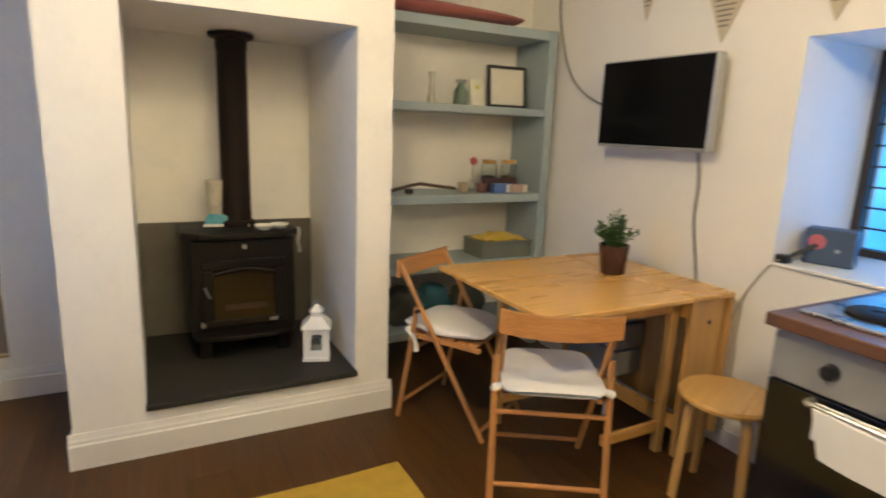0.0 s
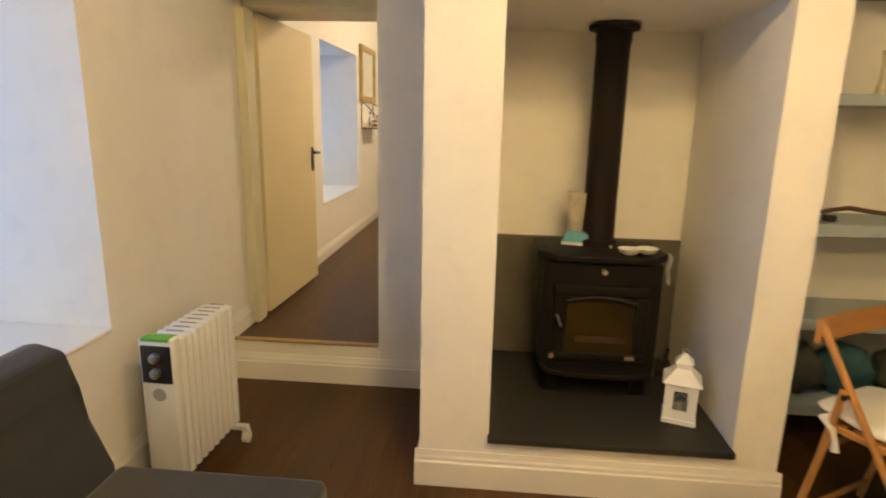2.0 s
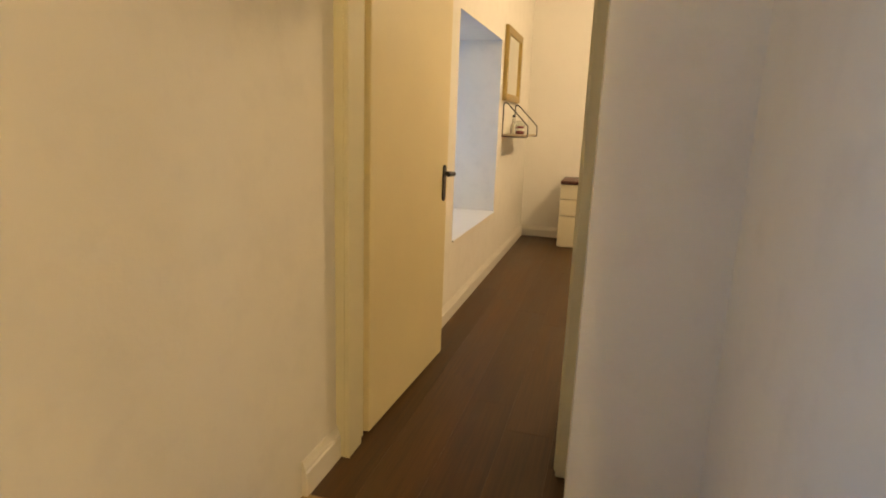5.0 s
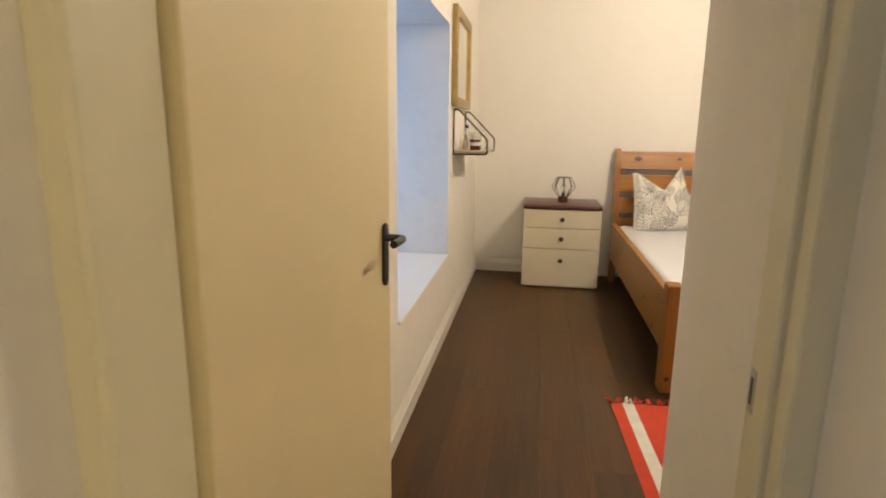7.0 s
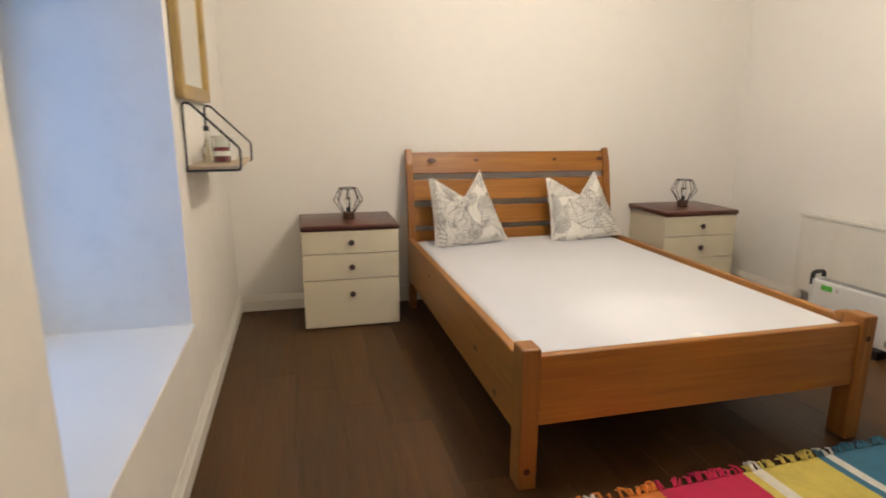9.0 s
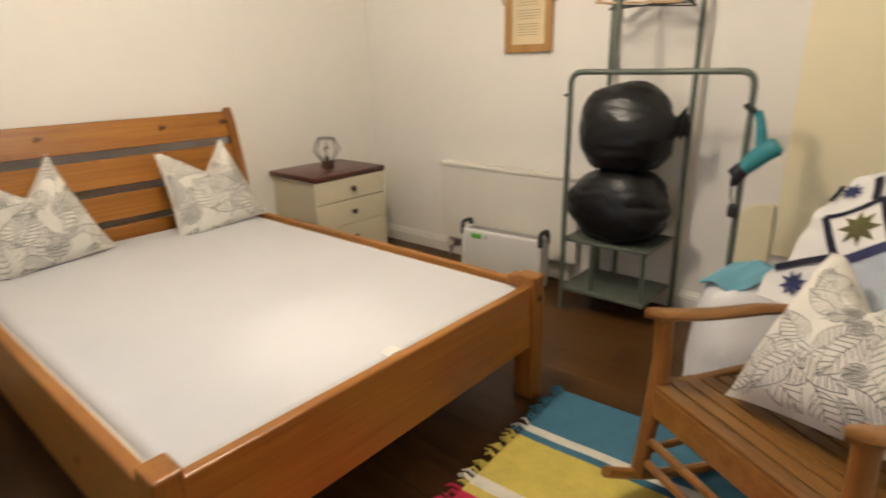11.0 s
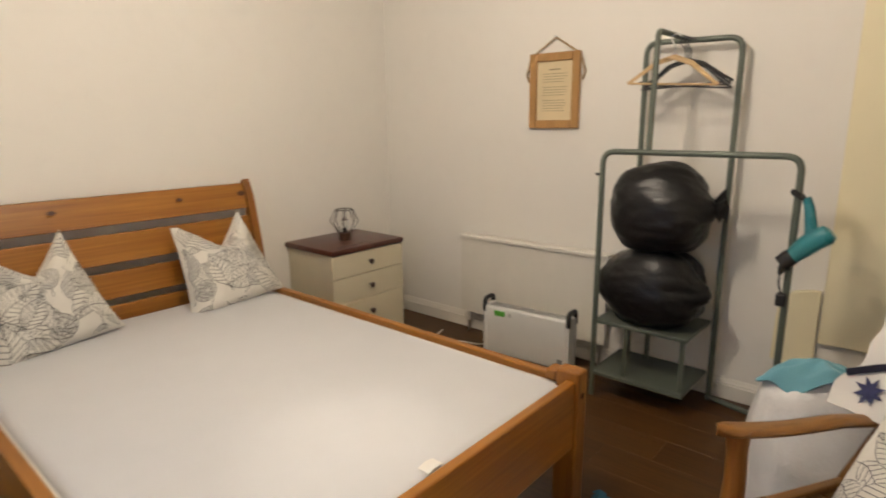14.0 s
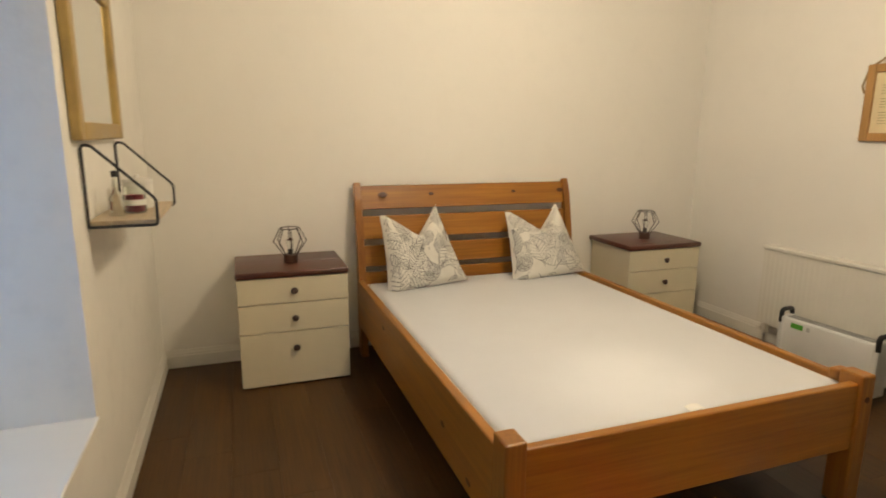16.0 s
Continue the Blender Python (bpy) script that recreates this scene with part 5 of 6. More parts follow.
ql = thing("patchwork_quilt", "patchwork quilt in blue, white and olive draped over the chair back", "quilt", QC)
Q_WHITE = fabric("quilt_white", (0.76, 0.75, 0.72))
Q_BLUE = surface("quilt_blue", (0.17, 0.28, 0.42), 0.9, 0, 0.35, 60, 300, 0.2)
Q_PALE = fabric("quilt_pale_blue", (0.46, 0.51, 0.60))
Q_NAVY = surface("quilt_navy", (0.038, 0.044, 0.125), 0.9, 0, 0.4, 80, 300, 0.2)
Q_BLACK = surface("quilt_black", (0.012, 0.012, 0.028), 0.9, 0, 0.3, 80, 300, 0.2)
Q_OLIVE = surface("quilt_olive", (0.13, 0.12, 0.045), 0.9, 0, 0.6, 90, 300, 0.2)
Q_BROWN = surface("quilt_brown", (0.10, 0.045, 0.028), 0.9, 0, 0.5, 90, 300, 0.2)


def quilt_point(u, v, lift=0.0):
    """The quilt's front: u across the chair back, v up it; past the top it turns over and falls behind."""
    wave = 0.012 * math.sin(9 * u + 3 * v) + 0.008 * math.sin(17 * v - 5 * u)
    wave += 0.016 * noise.noise(Vector((u * 7, v * 7, 2.0))) + 0.006 * noise.noise(Vector((u * 19, v * 19, 5.0)))
    off = 0.004 + 0.8 * wave + lift
    out = max(0.0, abs(u) - 0.30) + (1.1 * max(0.0, u - 0.27))
    if v <= 0.645:
        y, z = 0.15 + 0.514 * v, 0.422 + 0.857 * v
    else:
        t = (v - 0.645) / 0.05
        a = min(1.0, t) * math.pi
        extra = max(0.0, t - math.pi) * 0.05
        y = 0.15 + 0.514 * 0.645 + 0.045 * 0.857 * (1 - math.cos(a)) * 1.0
        z = 0.422 + 0.857 * 0.645 + 0.020 * math.sin(a) - max(0.0, t - 1) * 0.05
        off = off * math.cos(a)
    e = max(0.0, u - 0.345)
    fold = 0.035 * math.sin(26 * e + 5 * v) * min(1.0, e / 0.05)
    u = u - 0.72 * e + 0.4 * fold
    y += 0.80 * e + fold
    z -= 0.30 * e + 0.9 * e * e
    return Vector((u, y - 0.857 * off + 0.9 * min(out, 0.09) ** 2, z + 0.514 * off - 0.6 * min(out, 0.09) ** 2 - (0.05 * max(0.0, abs(u) - 0.3)) - 1.8 * max(0.0, -u - 0.12) * max(0.0, min(v, 0.70) - 0.45)))


def left_edge(v):
    return -0.288 - 0.14 * max(0.0, 0.62 - v) + 0.016 * math.sin(21 * v + 0.6) + 0.008 * math.sin(47 * v)




def ground_at(a, b):
    low = 0.16 + 0.10 * max(0.0, (a - 0.6) / 0.4)
    v = low + (0.80 - low) * b
    return quilt_point(left_edge(v) + a * (0.515 + 0.018 * math.sin(19 * b) + 0.03 * math.sin(5 * b) - left_edge(v)), v)


part("backing", grid_surface(ground_at, 60, 44, 0.006), Q_WHITE, ql, "white quilted cotton ground", True)


def patch(name, poly, material, lift=0.003):
    """A cut piece of cloth lying on the quilt."""
    bm = bmesh.new()
    rim = [bm.verts.new((p[0], p[1], 0)) for p in poly]
    hub = bm.verts.new((sum(p[0] for p in poly) / len(poly), sum(p[1] for p in poly) / len(poly), 0))
    for a, b in zip(rim, rim[1:] + rim[:1]):
        bm.faces.new((hub, a, b))
    for k in range(-20, 34):
        for no, co in (((1, 0, 0), (k * 0.025, 0, 0)), ((0, 1, 0), (0, k * 0.025, 0))):
            bmesh.ops.bisect_plane(bm, geom=list(bm.verts) + list(bm.edges) + list(bm.faces), plane_co=co, plane_no=no, dist=1e-5)
    for v in bm.verts:
        v.co = quilt_point(v.co.x, v.co.y, lift)
    return part(name, bm, material, ql)


def quad_at(corners, s, t):
    a, b, c, d = (Vector(p) for p in corners)
    return a.lerp(b, s).lerp(d.lerp(c, s), t)


def star(name, c, r, turn, material, lift=0.007, points=8, inner=0.5):
    patch(name, [(c[0] + (r if k % 2 == 0 else r * inner) * math.cos(turn + k * math.pi / points), c[1] + (r if k % 2 == 0 else r * inner) * math.sin(turn + k * math.pi / points)) for k in range(2 * points)], material, lift)


def bar(name, p, q, w, material, lift=0.006):
    p, q = Vector(p), Vector(q)
    n = (q - p).normalized().orthogonal() * w / 2
    patch(name, [p - n, q - n, q + n, p + n], material, lift)


PANEL = [(-0.056, 0.434), (0.205, 0.632), (0.345, 0.412), (0.091, 0.232)]
patch("pale_blue_ground", [(-0.16, 0.30), (-0.03, 0.70), (0.355, 0.70), (0.352, 0.50), (0.35, 0.38), (0.10, 0.19), (-0.05, 0.19)], Q_PALE, 0.0025)
patch("panel_border", PANEL, Q_BLUE, 0.005)
patch("panel_centre", [quad_at(PANEL, s, t) for s, t in ((0.10, 0.13), (0.90, 0.13), (0.90, 0.87), (0.10, 0.87))], Q_WHITE, 0.0075)
for k in range(4):
    c = quad_at(PANEL, 0.22 + 0.185 * k, 0.25)
    star("round_patch", c, 0.019, 0, Q_OLIVE if k % 2 else Q_BROWN, 0.011, 10, 0.97)
for s in (0.35, 0.82):
    star("round_patch", quad_at(PANEL, s, 0.76), 0.022, 0, Q_OLIVE if s > 0.5 else Q_BROWN, 0.011, 10, 0.97)
for t in (0.42, 0.66):
    pts = [quad_at(PANEL, 0.11 + 0.78 * k / 6, t + (0.05 if k % 2 else -0.04)) for k in range(7)]
    for p, q in zip(pts, pts[1:]):
        bar("zigzag_strip", p, q, 0.011, Q_BROWN, 0.011)
for k in range(3):
    star("pale_star", quad_at(PANEL, 0.3 + 0.2 * k, 0.55), 0.026, 0.3 * k, Q_PALE, 0.0105, 5, 0.5)
BOX = [(-0.275, 0.460), (-0.145, 0.560), (-0.058, 0.430), (-0.182, 0.342)]
patch("star_block", BOX, Q_WHITE, 0.005)
star("star_patch", (-0.162, 0.449), 0.062, 0.35, Q_OLIVE)
for p, q in zip(BOX[:2], BOX[1:3]):
    bar("black_binding", p, q, 0.022, Q_BLACK, 0.008)
bar("black_binding", BOX[0], BOX[3], 0.022, Q_BLACK, 0.008)
patch("navy_block", [(-0.140, 0.562), (-0.035, 0.643), (-0.012, 0.643), (-0.055, 0.448), (-0.058, 0.432)], Q_NAVY, 0.0055)
bar("navy_strip", (-0.18, 0.33), (-0.06, 0.42), 0.03, Q_NAVY, 0.0055)
star("navy_star", (-0.105, 0.622), 0.050, 0.2, Q_NAVY)
bar("black_binding", (-0.172, 0.555), (-0.200, 0.642), 0.022, Q_BLACK, 0.008)
star("navy_star", (-0.258, 0.592), 0.034, 0.6, Q_NAVY)
bar("black_binding", (-0.290, 0.62), (-0.303, 0.545), 0.02, Q_BLACK, 0.008)
bar("black_binding", (-0.340, 0.262), (-0.190, 0.345), 0.022, Q_BLACK, 0.008)
star("navy_star", (-0.265, 0.232), 0.045, 0.5, Q_NAVY)
patch("navy_leaf", [(0.145 - 0.23 * k / 10, 0.612 + 0.012 * k / 10 + 0.022 * math.sin(math.pi * k / 10)) for k in range(11)] + [(-0.085 + 0.23 * k / 10, 0.624 - 0.012 * k / 10 - 0.012 * math.sin(math.pi * k / 10)) for k in range(1, 10)], Q_NAVY, 0.006)
patch("pale_blue_side", [(0.335, 0.52), (0.335, 0.70), (0.51, 0.70), (0.515, 0.58), (0.46, 0.47)], Q_PALE, 0.0025)
star("star_patch", (0.440, 0.605), 0.056, 0.5, Q_OLIVE)
patch("navy_side", [(0.352, 0.47), (0.44, 0.475), (0.512, 0.56), (0.512, 0.41), (0.42, 0.38)], Q_NAVY, 0.004)
star("star_patch", (0.455, 0.335), 0.044, 0.5, Q_OLIVE)
bar("black_binding", (0.385, 0.268), (0.51, 0.288), 0.026, Q_BLACK, 0.008)
bar("black_binding", (0.508, 0.285), (0.512, 0.40), 0.022, Q_BLACK, 0.0085)
star("brown_star", (0.335, 0.250), 0.030, 0.2, Q_BROWN, 0.006, 6)

CUSHION = Matrix.Translation(Vector((1.325, 4.565, 0.835))) @ pose(0, 0, 0, 0, 0, -118) @ pose(0, 0, 0, 47, 0, 0) @ pose(0, 0, 0, 0, 0, 8)
big = [(0.02, 0.22, 0.11, 0, "berry"), (0.14, 0.03, 0.12, 0, "berry"), (0.24, -0.48, 0.12, 0, "berry"),
       (0.42, 0.08, 0.62, -0.25, "leaf"), (0.22, -0.06, 0.62, -2.1, "leaf"), (-0.22, -0.42, 0.60, 0.9, "leaf"), (-0.30, -0.38, 0.60, -0.5, "leaf"), (-0.36, -0.30, 0.52, 2.5, "leaf"),
       (-0.12, 0.22, 0.62, 2.9, "leaf"), (0.02, 0.42, 0.58, 2.1, "leaf"), (0.10, 0.42, 0.60, 0.5, "leaf"), (-0.36, -0.46, 0.55, -2.2, "leaf"), (0.45, -0.02, 0.60, -1.4, "leaf"),
       (0.30, 0.34, 0.62, 1.3, "leaf"), (-0.30, 0.45, 0.60, 1.7, "leaf"), (0.30, -0.60, 0.55, -0.3, "leaf"), (-0.05, -0.72, 0.50, -1.0, "leaf")]
spare = random.Random(5)
big += [(spare.uniform(-0.95, 0.85), spare.uniform(-0.95, 0.85), spare.uniform(0.40, 0.62), spare.uniform(0, math.tau), "leaf") for k in range(22)]
print_cushion("large cream cushion with black leaf print on the rocking chair", CUSHION, 0.46, 0.50, 0.135, 0.20, big, 0.0070, M_INK, M_TINT_PALE, "", 0.13)

# striped rug
rg = thing("striped_rug", "bright striped woven rag rug with fringed ends at the bed's foot", "rug")
R_ = lambda n, c: surface(n, c, 0.95, 0, 0.2, 20, 220, 0.6, 0.003)
reds, whites, oranges = R_("rug_red", (0.55, 0.055, 0.02)), R_("rug_white", (0.72, 0.68, 0.58)), R_("rug_orange", (0.62, 0.20, 0.03))
pinks, yellows, blues = R_("rug_magenta", (0.50, 0.02, 0.07)), R_("rug_yellow", (0.60, 0.48, 0.10)), R_("rug_blue", (0.045, 0.155, 0.235))
rg.matrix_world = pose(-0.2, 5.43, 0, 0, 0, 2.7) @ Matrix.Translation((0.2, -5.43, 0))
rnd = random.Random(11)
for a, b, m_ in ((-0.215, -0.165, reds), (-0.165, -0.115, whites), (-0.115, 0.17, reds), (0.17, 0.225, oranges), (0.225, 0.275, whites), (0.275, 0.50, oranges),
                 (0.50, 0.86, pinks), (0.86, 0.90, yellows), (0.90, 0.95, whites), (0.95, 1.215, yellows), (1.215, 1.25, blues), (1.25, 1.29, whites), (1.29, 1.575, blues)):
    s_ = part("stripe", grid_surface(lambda u, v: (a + (b - a) * u, 4.64 + 0.79 * v, ZF + 0.003 + 0.0025 * noise.noise(Vector((a + (b - a) * u, v, 2)) * 6)), 6, 26, 0.006), m_, rg)
    fb = bmesh.new()
    for k in range(max(2, int((b - a) / 0.012))):
        x = a + (b - a) * rnd.random()
        for y, d in ((5.428, 1), (4.642, -1)):
            ln, sw = rnd.uniform(0.02, 0.055), rnd.uniform(-0.02, 0.02)
            add_tube(fb, [(x, y, ZF + 0.006), (x + sw * 0.5, y + d * ln * 0.5, ZF + 0.012 + rnd.random() * 0.012), (x + sw, y + d * ln, ZF + 0.005)], [0.006, 0.005, 0.003], 5)
    part("fringe", fb, m_, s_)["kind"] = "stuff"

# ---- living room, west side ----
so = thing("sofa", "low charcoal upholstered sofa under the window", "sofa")
part("seat", box(-0.72, -0.115, 0.0, 1.742, 0.14, 0.445, 0.028, 4), M_DARK_FABRIC, so, smooth=True)
bm = prism([(-0.73, 0.36), (-0.725, 0.44), (-0.795, 0.575), (-0.828, 0.665), (-0.826, 0.765), (-0.842, 0.780), (-0.915, 0.797), (-0.96, 0.785), (-1.00, 0.70), (-0.90, 0.36)], 0.0, 1.742, "y")
part("backrest", softened(bm, 0.018, 3), M_DARK_FABRIC, so, smooth=True)
for x in (-0.66, -0.16):
    for y in (0.08, 1.62):
        part("leg", lathe([(0.02, 0), (0.026, 0.14), (0.004, 0.141)], 14, (x, y, 0)), M_BLACK, so)

oh = thing("oil_radiator", "white oil-filled portable radiator on castors with control panel", "heater", pose(-0.85, 2.155, 0, 0, 0, -2))
M_OIL = surface("oil_heater_enamel", (0.74, 0.73, 0.68), 0.35, 0, 0.05, 6)
part("control_box", box(-0.066, 0.066, 0.0, 0.05, 0.075, 0.640, 0.010, 3), M_OIL, oh, smooth=True)
for k in range(9):
    fin = part("fin", box(-0.068, 0.068, 0.058 + 0.044 * k, 0.090 + 0.044 * k, 0.085, 0.628, 0.014, 3), M_OIL, oh, smooth=True)
    part("vent_mark", box(-0.03, 0.035, 0.068 + 0.044 * k, 0.080 + 0.044 * k, 0.6275, 0.6290), M_GREY, fin)
part("core_tube", tube([(0, 0.03, 0.54), (0, 0.45, 0.54)], 0.022, 12), M_OIL, oh)
part("core_tube", tube([(0, 0.03, 0.16), (0, 0.45, 0.16)], 0.022, 12), M_OIL, oh)
cp = part("control_panel", box(-0.056, 0.056, -0.004, 0.003, 0.475, 0.615, 0.002), M_BLACK, oh, "black control panel")
for z in (0.572, 0.515):
    kn = lathe([(0.019, 0), (0.018, 0.016), (0.012, 0.019), (0.001, 0.0195)], 20)
    bmesh.ops.transform(kn, matrix=pose(0.0, -0.004, z, 90, 0, 0), verts=kn.verts)
    part("dial", kn, M_STEEL, cp, "silver dial", True)
part("indicator", box(0.006, 0.014, -0.006, -0.003, 0.542, 0.548), surface("red_light", (0.5, 0.03, 0.02), 0.4), cp)
part("green_sticker", grid_surface(lambda u, v: (-0.052 + 0.104 * u, -0.0015 + 0.045 * v if v > 0.35 else -0.0015, 0.6415 if v > 0.35 else 0.6415 - 0.03 * (0.35 - v)), 2, 6, 0.001), surface("sticker_green", (0.10, 0.40, 0.05), 0.5), oh)
part("badge", lathe([(0.026, 0), (0.024, 0.003), (0.001, 0.0032)], 20), M_SILVER, oh).matrix_local = pose(0, 0.001, 0.43, 90, 0, 0)
part("cord_store", box(-0.05, 0.05, -0.003, 0.002, 0.10, 0.13, 0.002), M_OIL, oh)
for y in (0.06, 0.42):
    part("foot_bar", softened(box(-0.11, 0.11, y - 0.014, y + 0.014, 0.06, 0.082), 0.004), M_OIL, oh)
    for x in (-0.10, 0.10):
        part("castor", tube([(x - 0.012, y, 0.026), (x + 0.012, y, 0.026)], 0.026, 16), M_TRIM, oh)
        part("castor_fork", box(x - 0.016, x + 0.016, y - 0.012, y + 0.012, 0.045, 0.064, 0.002), M_TRIM, oh)
oc = thing("white_flex", "thin white cord trailing across the sill and down", "cable")
part("wire", tube(rounded([(-1.30, 1.35, 0.645), (-1.22, 1.60, 0.648), (-1.15, 1.90, 0.646), (-1.052, 2.00, 0.646), (-1.045, 2.03, 0.45), (-1.040, 1.98, 0.2), (-1.02, 2.10, 0.06), (-0.93, 2.16, 0.09)], 0.06), 0.004, 8), M_TRIM, oc)

yr = thing("yellow_rug", "plain mustard yellow woven rug on the laminate", "rug")
part("weave", grid_surface(lambda u, v: (0.15 + 1.10 * u + 0.004 * math.sin(v * 9), 0.35 + 1.55 * v + 0.006 * math.sin(u * 7), 0.003 + 0.0015 * noise.noise(Vector((u * 9, v * 9, 0)))), 30, 40, 0.010), surface("mustard_wool", (0.44, 0.29, 0.03), 0.95, 0, 0.2, 15, 260, 0.6, 0.004), yr)

# ---- kitchen end ----
wt = tagged(part("worktop", softened(box(1.985, 2.692, -0.35, 0.885, 0.860, 0.900), 0.004), M_WORKTOP), "dark wood-effect kitchen worktop", "worktop")
ck = thing("cooker", "grey electric oven with black glass door under the worktop", "oven")
part("body", box(2.045, 2.66, 0.262, 0.868, 0.10, 0.858, 0.003), M_GREY, ck)
part("plinth", box(2.08, 2.62, 0.27, 0.86, 0.0, 0.10), M_BLACK, ck)
part("control_panel", softened(box(2.022, 2.045, 0.262, 0.868, 0.700, 0.856), 0.003), M_GREY, ck)
for y in (0.70, 0.53, 0.36):
    part("knob", tube([(2.022, y, 0.775), (2.000, y, 0.775)], [0.026, 0.021], 20), M_BLACK, ck, "black round control knob", True)
part("oven_door", softened(box(2.018, 2.044, 0.264, 0.866, 0.270, 0.695), 0.004), M_OVEN, ck, "black glass oven door")
part("door_handle", tube(rounded([(2.018, 0.73, 0.680), (1.975, 0.73, 0.680), (1.975, 0.33, 0.680), (2.018, 0.33, 0.680)], 0.015, 3), 0.009, 10), M_STEEL, ck, "steel bar handle")
part("storage_drawer", softened(box(2.022, 2.044, 0.264, 0.866, 0.105, 0.262), 0.003), M_GREY, ck)
side = tagged(part("kitchen_unit", box(2.05, 2.66, -0.33, 0.255, 0.0, 0.858), M_GREY), "plain grey kitchen base unit", "cabinet")
hb = thing("hob", "stainless steel hob with round black plates", "hob")
part("plate", softened(box(2.07, 2.60, 0.24, 0.84, 0.900, 0.912), 0.004), M_STEEL, hb)
for x, y, r in ((2.22, 0.70, 0.085), (2.47, 0.70, 0.07), (2.22, 0.40, 0.07), (2.47, 0.40, 0.085)):
    part("hotplate", lathe([(r, 0.912), (r, 0.920), (r * 0.9, 0.925), (0.02, 0.925), (0.018, 0.922), (0.002, 0.922)], 32, (x, y, 0)), M_IRON, hb, smooth=True)
tl = thing("tea_towel", "white tea towel with thin red stripes on the oven handle", "towel")


def towel(u, v):
    y = 0.705 - 0.30 * u - 0.05 * (1 - 2 * v) * (v < 0.5)
    if v < 0.5:
        return Vector((1.963 - 0.006 * math.sin(7 * u) * (1 - v), y + 0.012 * (1 - 2 * v), 0.690 - 0.145 * (1 - 2 * v) - 0.02 * u))
    return Vector((1.988, y, 0.690 - 0.11 * (2 * v - 1)))


part("cloth", grid_surface(towel, 18, 24, 0.003), M_WHITE_FABRIC, tl)
for u in (0.74, 0.79, 0.86):
    part("stripe", grid_surface(lambda a, b: towel(u + 0.018 * a, 0.02 + 0.46 * b) + Vector((-0.0035, 0, 0)), 1, 12), surface("towel_red", (0.42, 0.20, 0.17), 0.9), tl)

bb = thing("blue_case", "navy blue box with a pink round mark on the sill", "box", pose(2.90, 1.215, 0.900, 0, 0, 20))
part("box", softened(box(-0.055, 0.055, -0.09, 0.09, 0, 0.150), 0.006), surface("navy_card", (0.045, 0.075, 0.13), 0.45), bb)
part("mark", tube([(-0.0552, 0.045, 0.095), (-0.0565, 0.045, 0.095)], 0.032, 20), surface("pink_print", (0.50, 0.12, 0.14), 0.5), bb)
part("print_dot", tube([(-0.0552, -0.03, 0.065), (-0.0562, -0.03, 0.065)], 0.009, 12), surface("grey_dot", (0.35, 0.40, 0.45), 0.5), bb)
ad = thing("charger", "black plug-top charger with grey lead at the sill", "charger")
part("block", softened(box(2.700, 2.745, 1.275, 1.325, 0.901, 0.935), 0.006), M_BLACK, ad)
part("strap", tube([(2.74, 1.29, 0.925), (2.80, 1.26, 0.96), (2.86, 1.22, 1.00)], [0.008, 0.012, 0.006], 8, squash=0.4), M_BLACK, ad)
part("lead", tube(rounded([(2.70, 1.30, 0.915), (2.688, 1.34, 0.88), (2.688, 1.42, 0.74), (2.688, 1.50, 0.50)], 0.05), 0.0035, 8), surface("beige_lead", (0.42, 0.37, 0.28), 0.5), ad)

# things on the alcove shelves
va = tagged(part("bud_vase", lathe([(0.022, 1.535), (0.025, 1.55), (0.016, 1.60), (0.013, 1.66), (0.020, 1.715), (0.017, 1.715), (0.011, 1.66)], 18, (1.88, 2.98, 0)), surface("pale_vase_glaze", (0.50, 0.46, 0.36), 0.25), smooth=True), "tall thin pale glazed bud vase", "vase")
gb = thing("green_bottle", "small green glass bottle with a stopper", "bottle")
part("body", lathe([(0.038, 1.535), (0.042, 1.55), (0.040, 1.62), (0.020, 1.645), (0.020, 1.665), (0.004, 1.665)], 20, (2.07, 2.97, 0)), glass("green_glass", (0.45, 0.62, 0.50)), gb, smooth=True)
part("stopper", lathe([(0.032, 1.665), (0.032, 1.682), (0.004, 1.684)], 18, (2.07, 2.97, 0)), M_GREY, gb)
cd = thing("greeting_card", "cream card with a small yellow flower", "card", pose(2.20, 2.985, 1.535, -8, 0, 0))
part("card", box(-0.045, 0.045, -0.003, 0.003, 0, 0.165), surface("card_cream", (0.76, 0.74, 0.62), 0.7), cd)
part("flower", tube([(0.0, -0.0035, 0.115), (0, -0.005, 0.115)], 0.016, 10), surface("card_yellow", (0.62, 0.52, 0.12), 0.7), cd)
pf = thing("photo_frame", "black square picture frame with a blank cream mount", "picture frame", pose(2.41, 2.98, 1.536, -7, 0, -4))
for a in ((-0.135, -0.117, 0, 0.255), (0.117, 0.135, 0, 0.255), (-0.117, 0.117, 0, 0.018), (-0.117, 0.117, 0.237, 0.255)):
    part("frame_bar", box(a[0], a[1], -0.012, 0.012, a[2], a[3], 0.002), M_BLACK, pf)
part("mount", box(-0.118, 0.118, -0.004, 0.004, 0.017, 0.238), surface("mount_cream", (0.74, 0.70, 0.60), 0.7), pf)
tn = thing("stove_tongs", "dark curved iron tongs with wooden ends lying on the shelf", "tongs")
part("arm", tube([(1.62, 2.93, 1.035), (1.74, 2.92, 1.065), (1.80, 2.92, 1.075), (1.90, 2.93, 1.060), (2.02, 2.95, 1.045), (2.05, 2.95, 1.04)], 0.010, 8), wood("dark_tool_wood", (0.06, 0.03, 0.018), (0.13, 0.07, 0.04), "X"), tn)
part("head", softened(box(1.70, 1.745, 2.89, 2.93, 1.016, 1.045), 0.008), M_BLACK, tn)
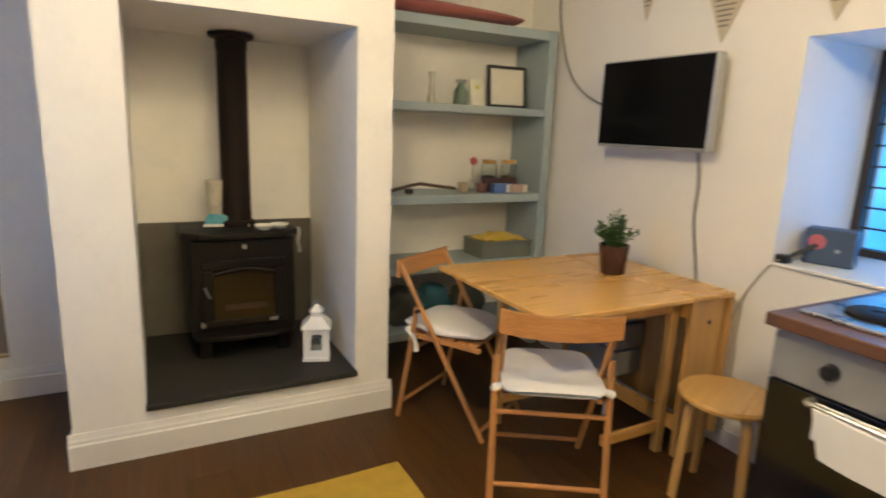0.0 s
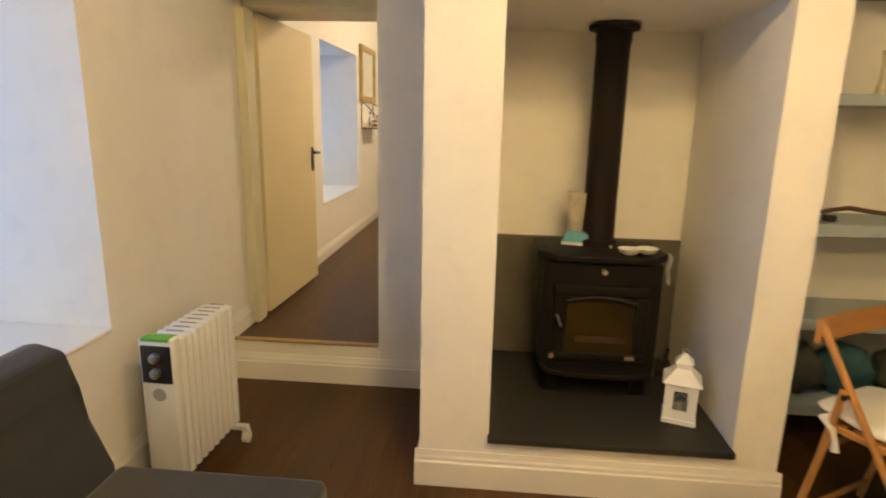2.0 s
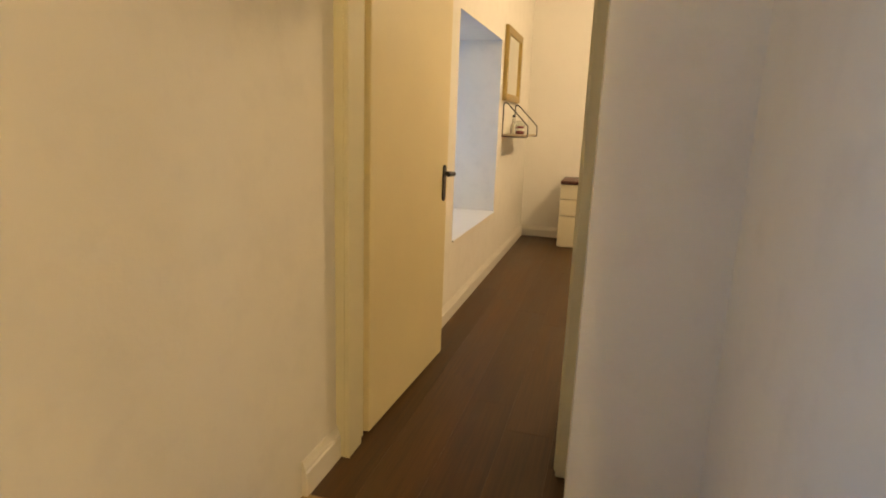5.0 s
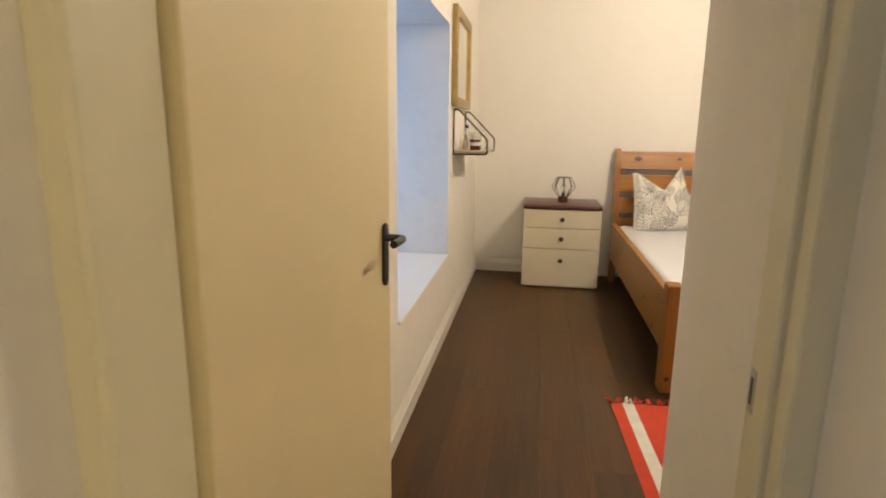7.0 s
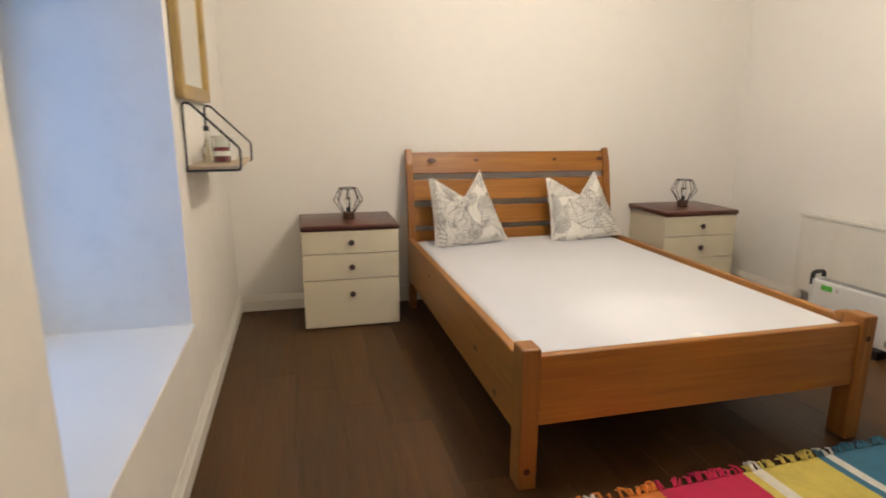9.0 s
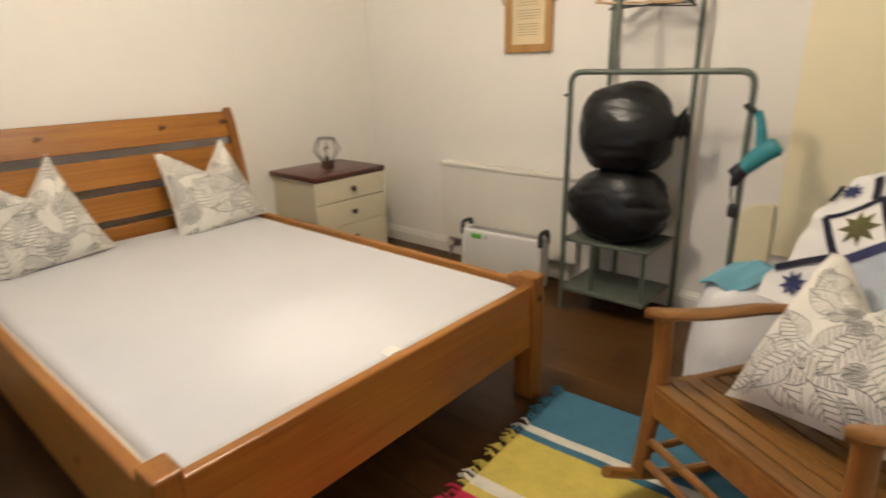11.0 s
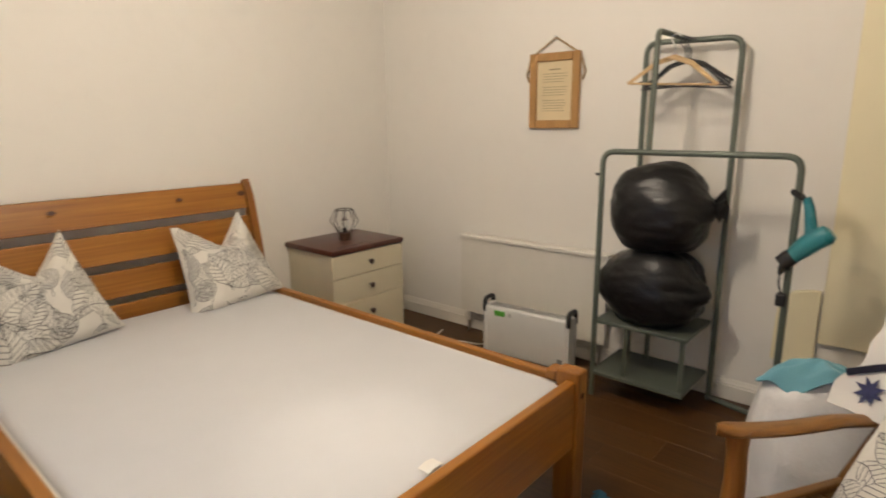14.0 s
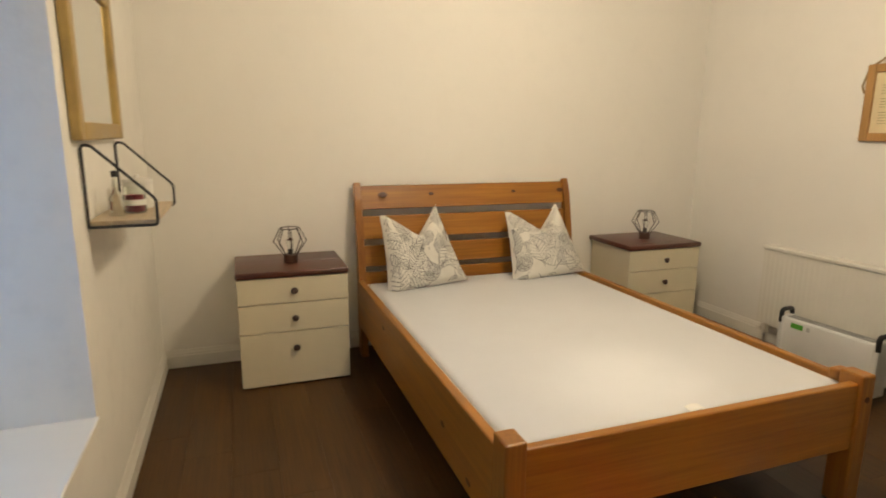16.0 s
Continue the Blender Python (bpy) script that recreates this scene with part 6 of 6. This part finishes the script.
for x, h, c, n, cat in ((2.11, 0.06, (0.36, 0.29, 0.20), "small beige trinket pot on the shelf", "pot"), (2.24, 0.055, (0.22, 0.10, 0.08), "small brown wooden dish on the shelf", "dish")):
    tagged(part("trinket_pot", lathe([(0.028, 1.015), (0.032, 1.02), (0.034, 1.015 + h), (0.026, 1.015 + h), (0.004, 1.03)], 18, (x, 2.96, 0)), surface("pot_" + cat, c, 0.5), smooth=True), n, cat)
pr = thing("dried_flower", "pink dried flower in a slim glass", "flower")
part("stem", tube([(2.195, 3.0, 1.075), (2.20, 3.0, 1.19)], 0.003, 6), surface("dry_stem", (0.25, 0.2, 0.1), 0.8), pr)
part("vase", lathe([(0.016, 1.015), (0.018, 1.09), (0.015, 1.09), (0.013, 1.02)], 14, (2.195, 3.0, 0)), M_CLEAR, pr)
bm = bmesh.new()
bmesh.ops.create_icosphere(bm, subdivisions=2, radius=0.024, matrix=pose(2.20, 3.0, 1.205))
for v in bm.verts:
    v.co += Vector((0, 0, 1)) * 0.006 * noise.noise(v.co * 90)
part("bloom", bm, surface("dull_pink", (0.45, 0.10, 0.12), 0.8, 0, 0.3, 60), pr)
for x, c in ((2.335, (0.16, 0.10, 0.06)), (2.485, (0.36, 0.26, 0.14))):
    j = thing("storage_jar", "clear glass jar with a lid, partly filled", "jar", group="jars on the shelf")
    part("glass", lathe([(0.046, 1.015), (0.050, 1.03), (0.050, 1.17), (0.042, 1.19), (0.040, 1.19), (0.047, 1.165), (0.046, 1.03), (0.004, 1.022)], 22, (x, 3.03, 0)), M_CLEAR, j, smooth=True)
    part("contents", lathe([(0.044, 1.024), (0.044, 1.11), (0.004, 1.115)], 20, (x, 3.03, 0)), surface("jar_fill", c, 0.8, 0, 0.5, 50), j)
    part("lid", lathe([(0.045, 1.19), (0.045, 1.212), (0.004, 1.214)], 22, (x, 3.03, 0)), M_BIRCH, j)
for x0, x1, c, h, n in ((2.30, 2.42, (0.08, 0.15, 0.42), 0.055, "small blue and white carton"), (2.43, 2.55, (0.50, 0.36, 0.30), 0.05, "small tan and white carton"), (2.26, 2.50, (0.05, 0.02, 0.02), 0.085, "dark brown flat case")):
    cb_ = thing("carton", n + " on the shelf", "box")
    y0 = 2.90 if h < 0.08 else 2.955
    part("box", softened(box(x0, x1, y0, y0 + 0.045, 1.015, 1.015 + h), 0.002), surface("carton_card", c, 0.6), cb_)
    if h < 0.08:
        part("white_end", box(x1 - 0.03, x1 + 0.0006, y0 - 0.0006, y0 + 0.02, 1.018, 1.013 + h), M_TRIM, cb_)
bk = thing("storage_basket", "grey plastic basket holding yellow cloths on the shelf", "basket")
bm = bmesh.new()
for a in ((2.22, 2.585, 2.87, 2.878), (2.22, 2.585, 3.10, 3.108), (2.22, 2.228, 2.878, 3.10), (2.577, 2.585, 2.878, 3.10)):
    add_box(bm, *a, 0.602, 0.705)
add_box(bm, 2.222, 2.583, 2.872, 3.106, 0.600, 0.606)
part("tub", bm, surface("grey_basket", (0.17, 0.19, 0.17), 0.6), bk)
part("rim", tube([(2.218, 2.868, 0.705), (2.588, 2.868, 0.705), (2.588, 3.11, 0.705), (2.218, 3.11, 0.705)], 0.007, 6, True), surface("grey_basket_rim", (0.2, 0.22, 0.2), 0.6), bk)
part("cloths", grid_surface(lambda u, v: Vector((2.25 + 0.31 * u, 2.89 + 0.19 * v, 0.705 + 0.035 * math.sin(math.pi * u) * math.sin(math.pi * v) + 0.02 * noise.noise(Vector((u * 5, v * 5, 3))))), 16, 12, 0.01), fabric("yellow_cloth", (0.55, 0.38, 0.03)), bk, "folded yellow cloths", True)
for x, c in ((1.95, (0.03, 0.12, 0.15)), (2.2, (0.04, 0.05, 0.04)), (1.72, (0.06, 0.06, 0.05))):
    bg = thing("shopping_bag", "crumpled dark patterned bag on the bottom shelf", "bag", group="bags on the low shelf")
    bm = bmesh.new()
    bmesh.ops.create_icosphere(bm, subdivisions=4, radius=1)
    for v in bm.verts:
        d = v.co.copy()
        f = 1 + 0.18 * noise.noise(d * 2.2 + Vector((x * 9, 0, 0))) + 0.06 * noise.noise(d * 6)
        v.co = Vector((x + 0.12 * d.x * f, 3.0 + 0.11 * d.y * f, 0.315 + 0.125 * d.z * f if d.z > -0.8 else 0.204))
    part("bag", bm, surface("bag_cloth", c, 0.7, 0, 0.5, 14), bg, smooth=True)

# paper bunting above the television
M_PAPER = surface("old_newsprint", (0.56, 0.49, 0.36), 0.85, 0, 0.12, 12)
M_PRINT_GREY = surface("newsprint_ink", (0.22, 0.20, 0.17), 0.9)
for y, z, w in ((2.175, 1.972, 0.12), (1.715, 1.815, 0.17), (1.235, 1.845, 0.17)):
    p_ = thing("paper_pennant", "folded old printed paper pennant on the wall", "bunting", group="paper bunting")
    part("sheet", prism([(y, z), (y + w * 0.5, z + 0.20), (y + w * 0.5, z + 0.27), (y - w * 0.5, z + 0.27), (y - w * 0.5, z + 0.17)], XE - 0.010, XE - 0.007, "x"), M_PAPER, p_)
    for k in range(8):
        zz = z + 0.07 + 0.022 * k
        hw = w * 0.38 * min(1, (zz - z) / 0.19)
        part("print_line", box(XE - 0.0112, XE - 0.0104, y - hw, y + hw * 0.9, zz, zz + 0.008), M_PRINT_GREY, p_)

# ---- floor boards ----
BOARDS = {}


def board_mesh(w, ln):
    key = (round(w, 3), round(ln, 3))
    if key not in BOARDS:
        bm = bmesh.new()
        h, c = 0.012, 0.0007
        lo = [(-w / 2, 0), (w / 2, 0), (w / 2, ln), (-w / 2, ln)]
        hi = [(-w / 2 + c, c), (w / 2 - c, c), (w / 2 - c, ln - c), (-w / 2 + c, ln - c)]
        a = [bm.verts.new((*p, -h)) for p in lo]
        b = [bm.verts.new((*p, -c)) for p in lo]
        d = [bm.verts.new((*p, 0)) for p in hi]
        bm.faces.new(d)
        for r, s in ((a, b), (b, d)):
            for k in range(4):
                bm.faces.new((r[k], r[(k + 1) % 4], s[(k + 1) % 4], s[k]))
        me = bpy.data.meshes.new("board")
        bmesh.ops.recalc_face_normals(bm, faces=bm.faces)
        bm.to_mesh(me)
        bm.free()
        me.materials.append(M_FLOOR)
        BOARDS[key] = me
    return BOARDS[key]


def lay_floor(parent, x0, x1, y0, y1, z, seed):
    r = random.Random(seed)
    w = 0.188
    x = x0
    k = 0
    while x < x1 - 0.01:
        wide = min(w, x1 - x)
        y = y0
        first = (0.40, 0.80, 1.20, 0.60, 1.00)[(k * 2 + seed) % 5]
        while y < y1 - 0.005:
            ln = min(first, y1 - y)
            first = 1.26
            ob = new("board", board_mesh(wide - 0.0002, ln - 0.0002))
            ob.parent = parent
            ob.location = (x + wide / 2, y, z)
            y += ln
        x += wide
        k += 1


lay_floor(bpy.data.objects["floor_living"], XW, XE, YS, YD, 0.0, 1)
lay_floor(fl_bed, XB, XE, YD + 0.02, YN, ZF, 2)
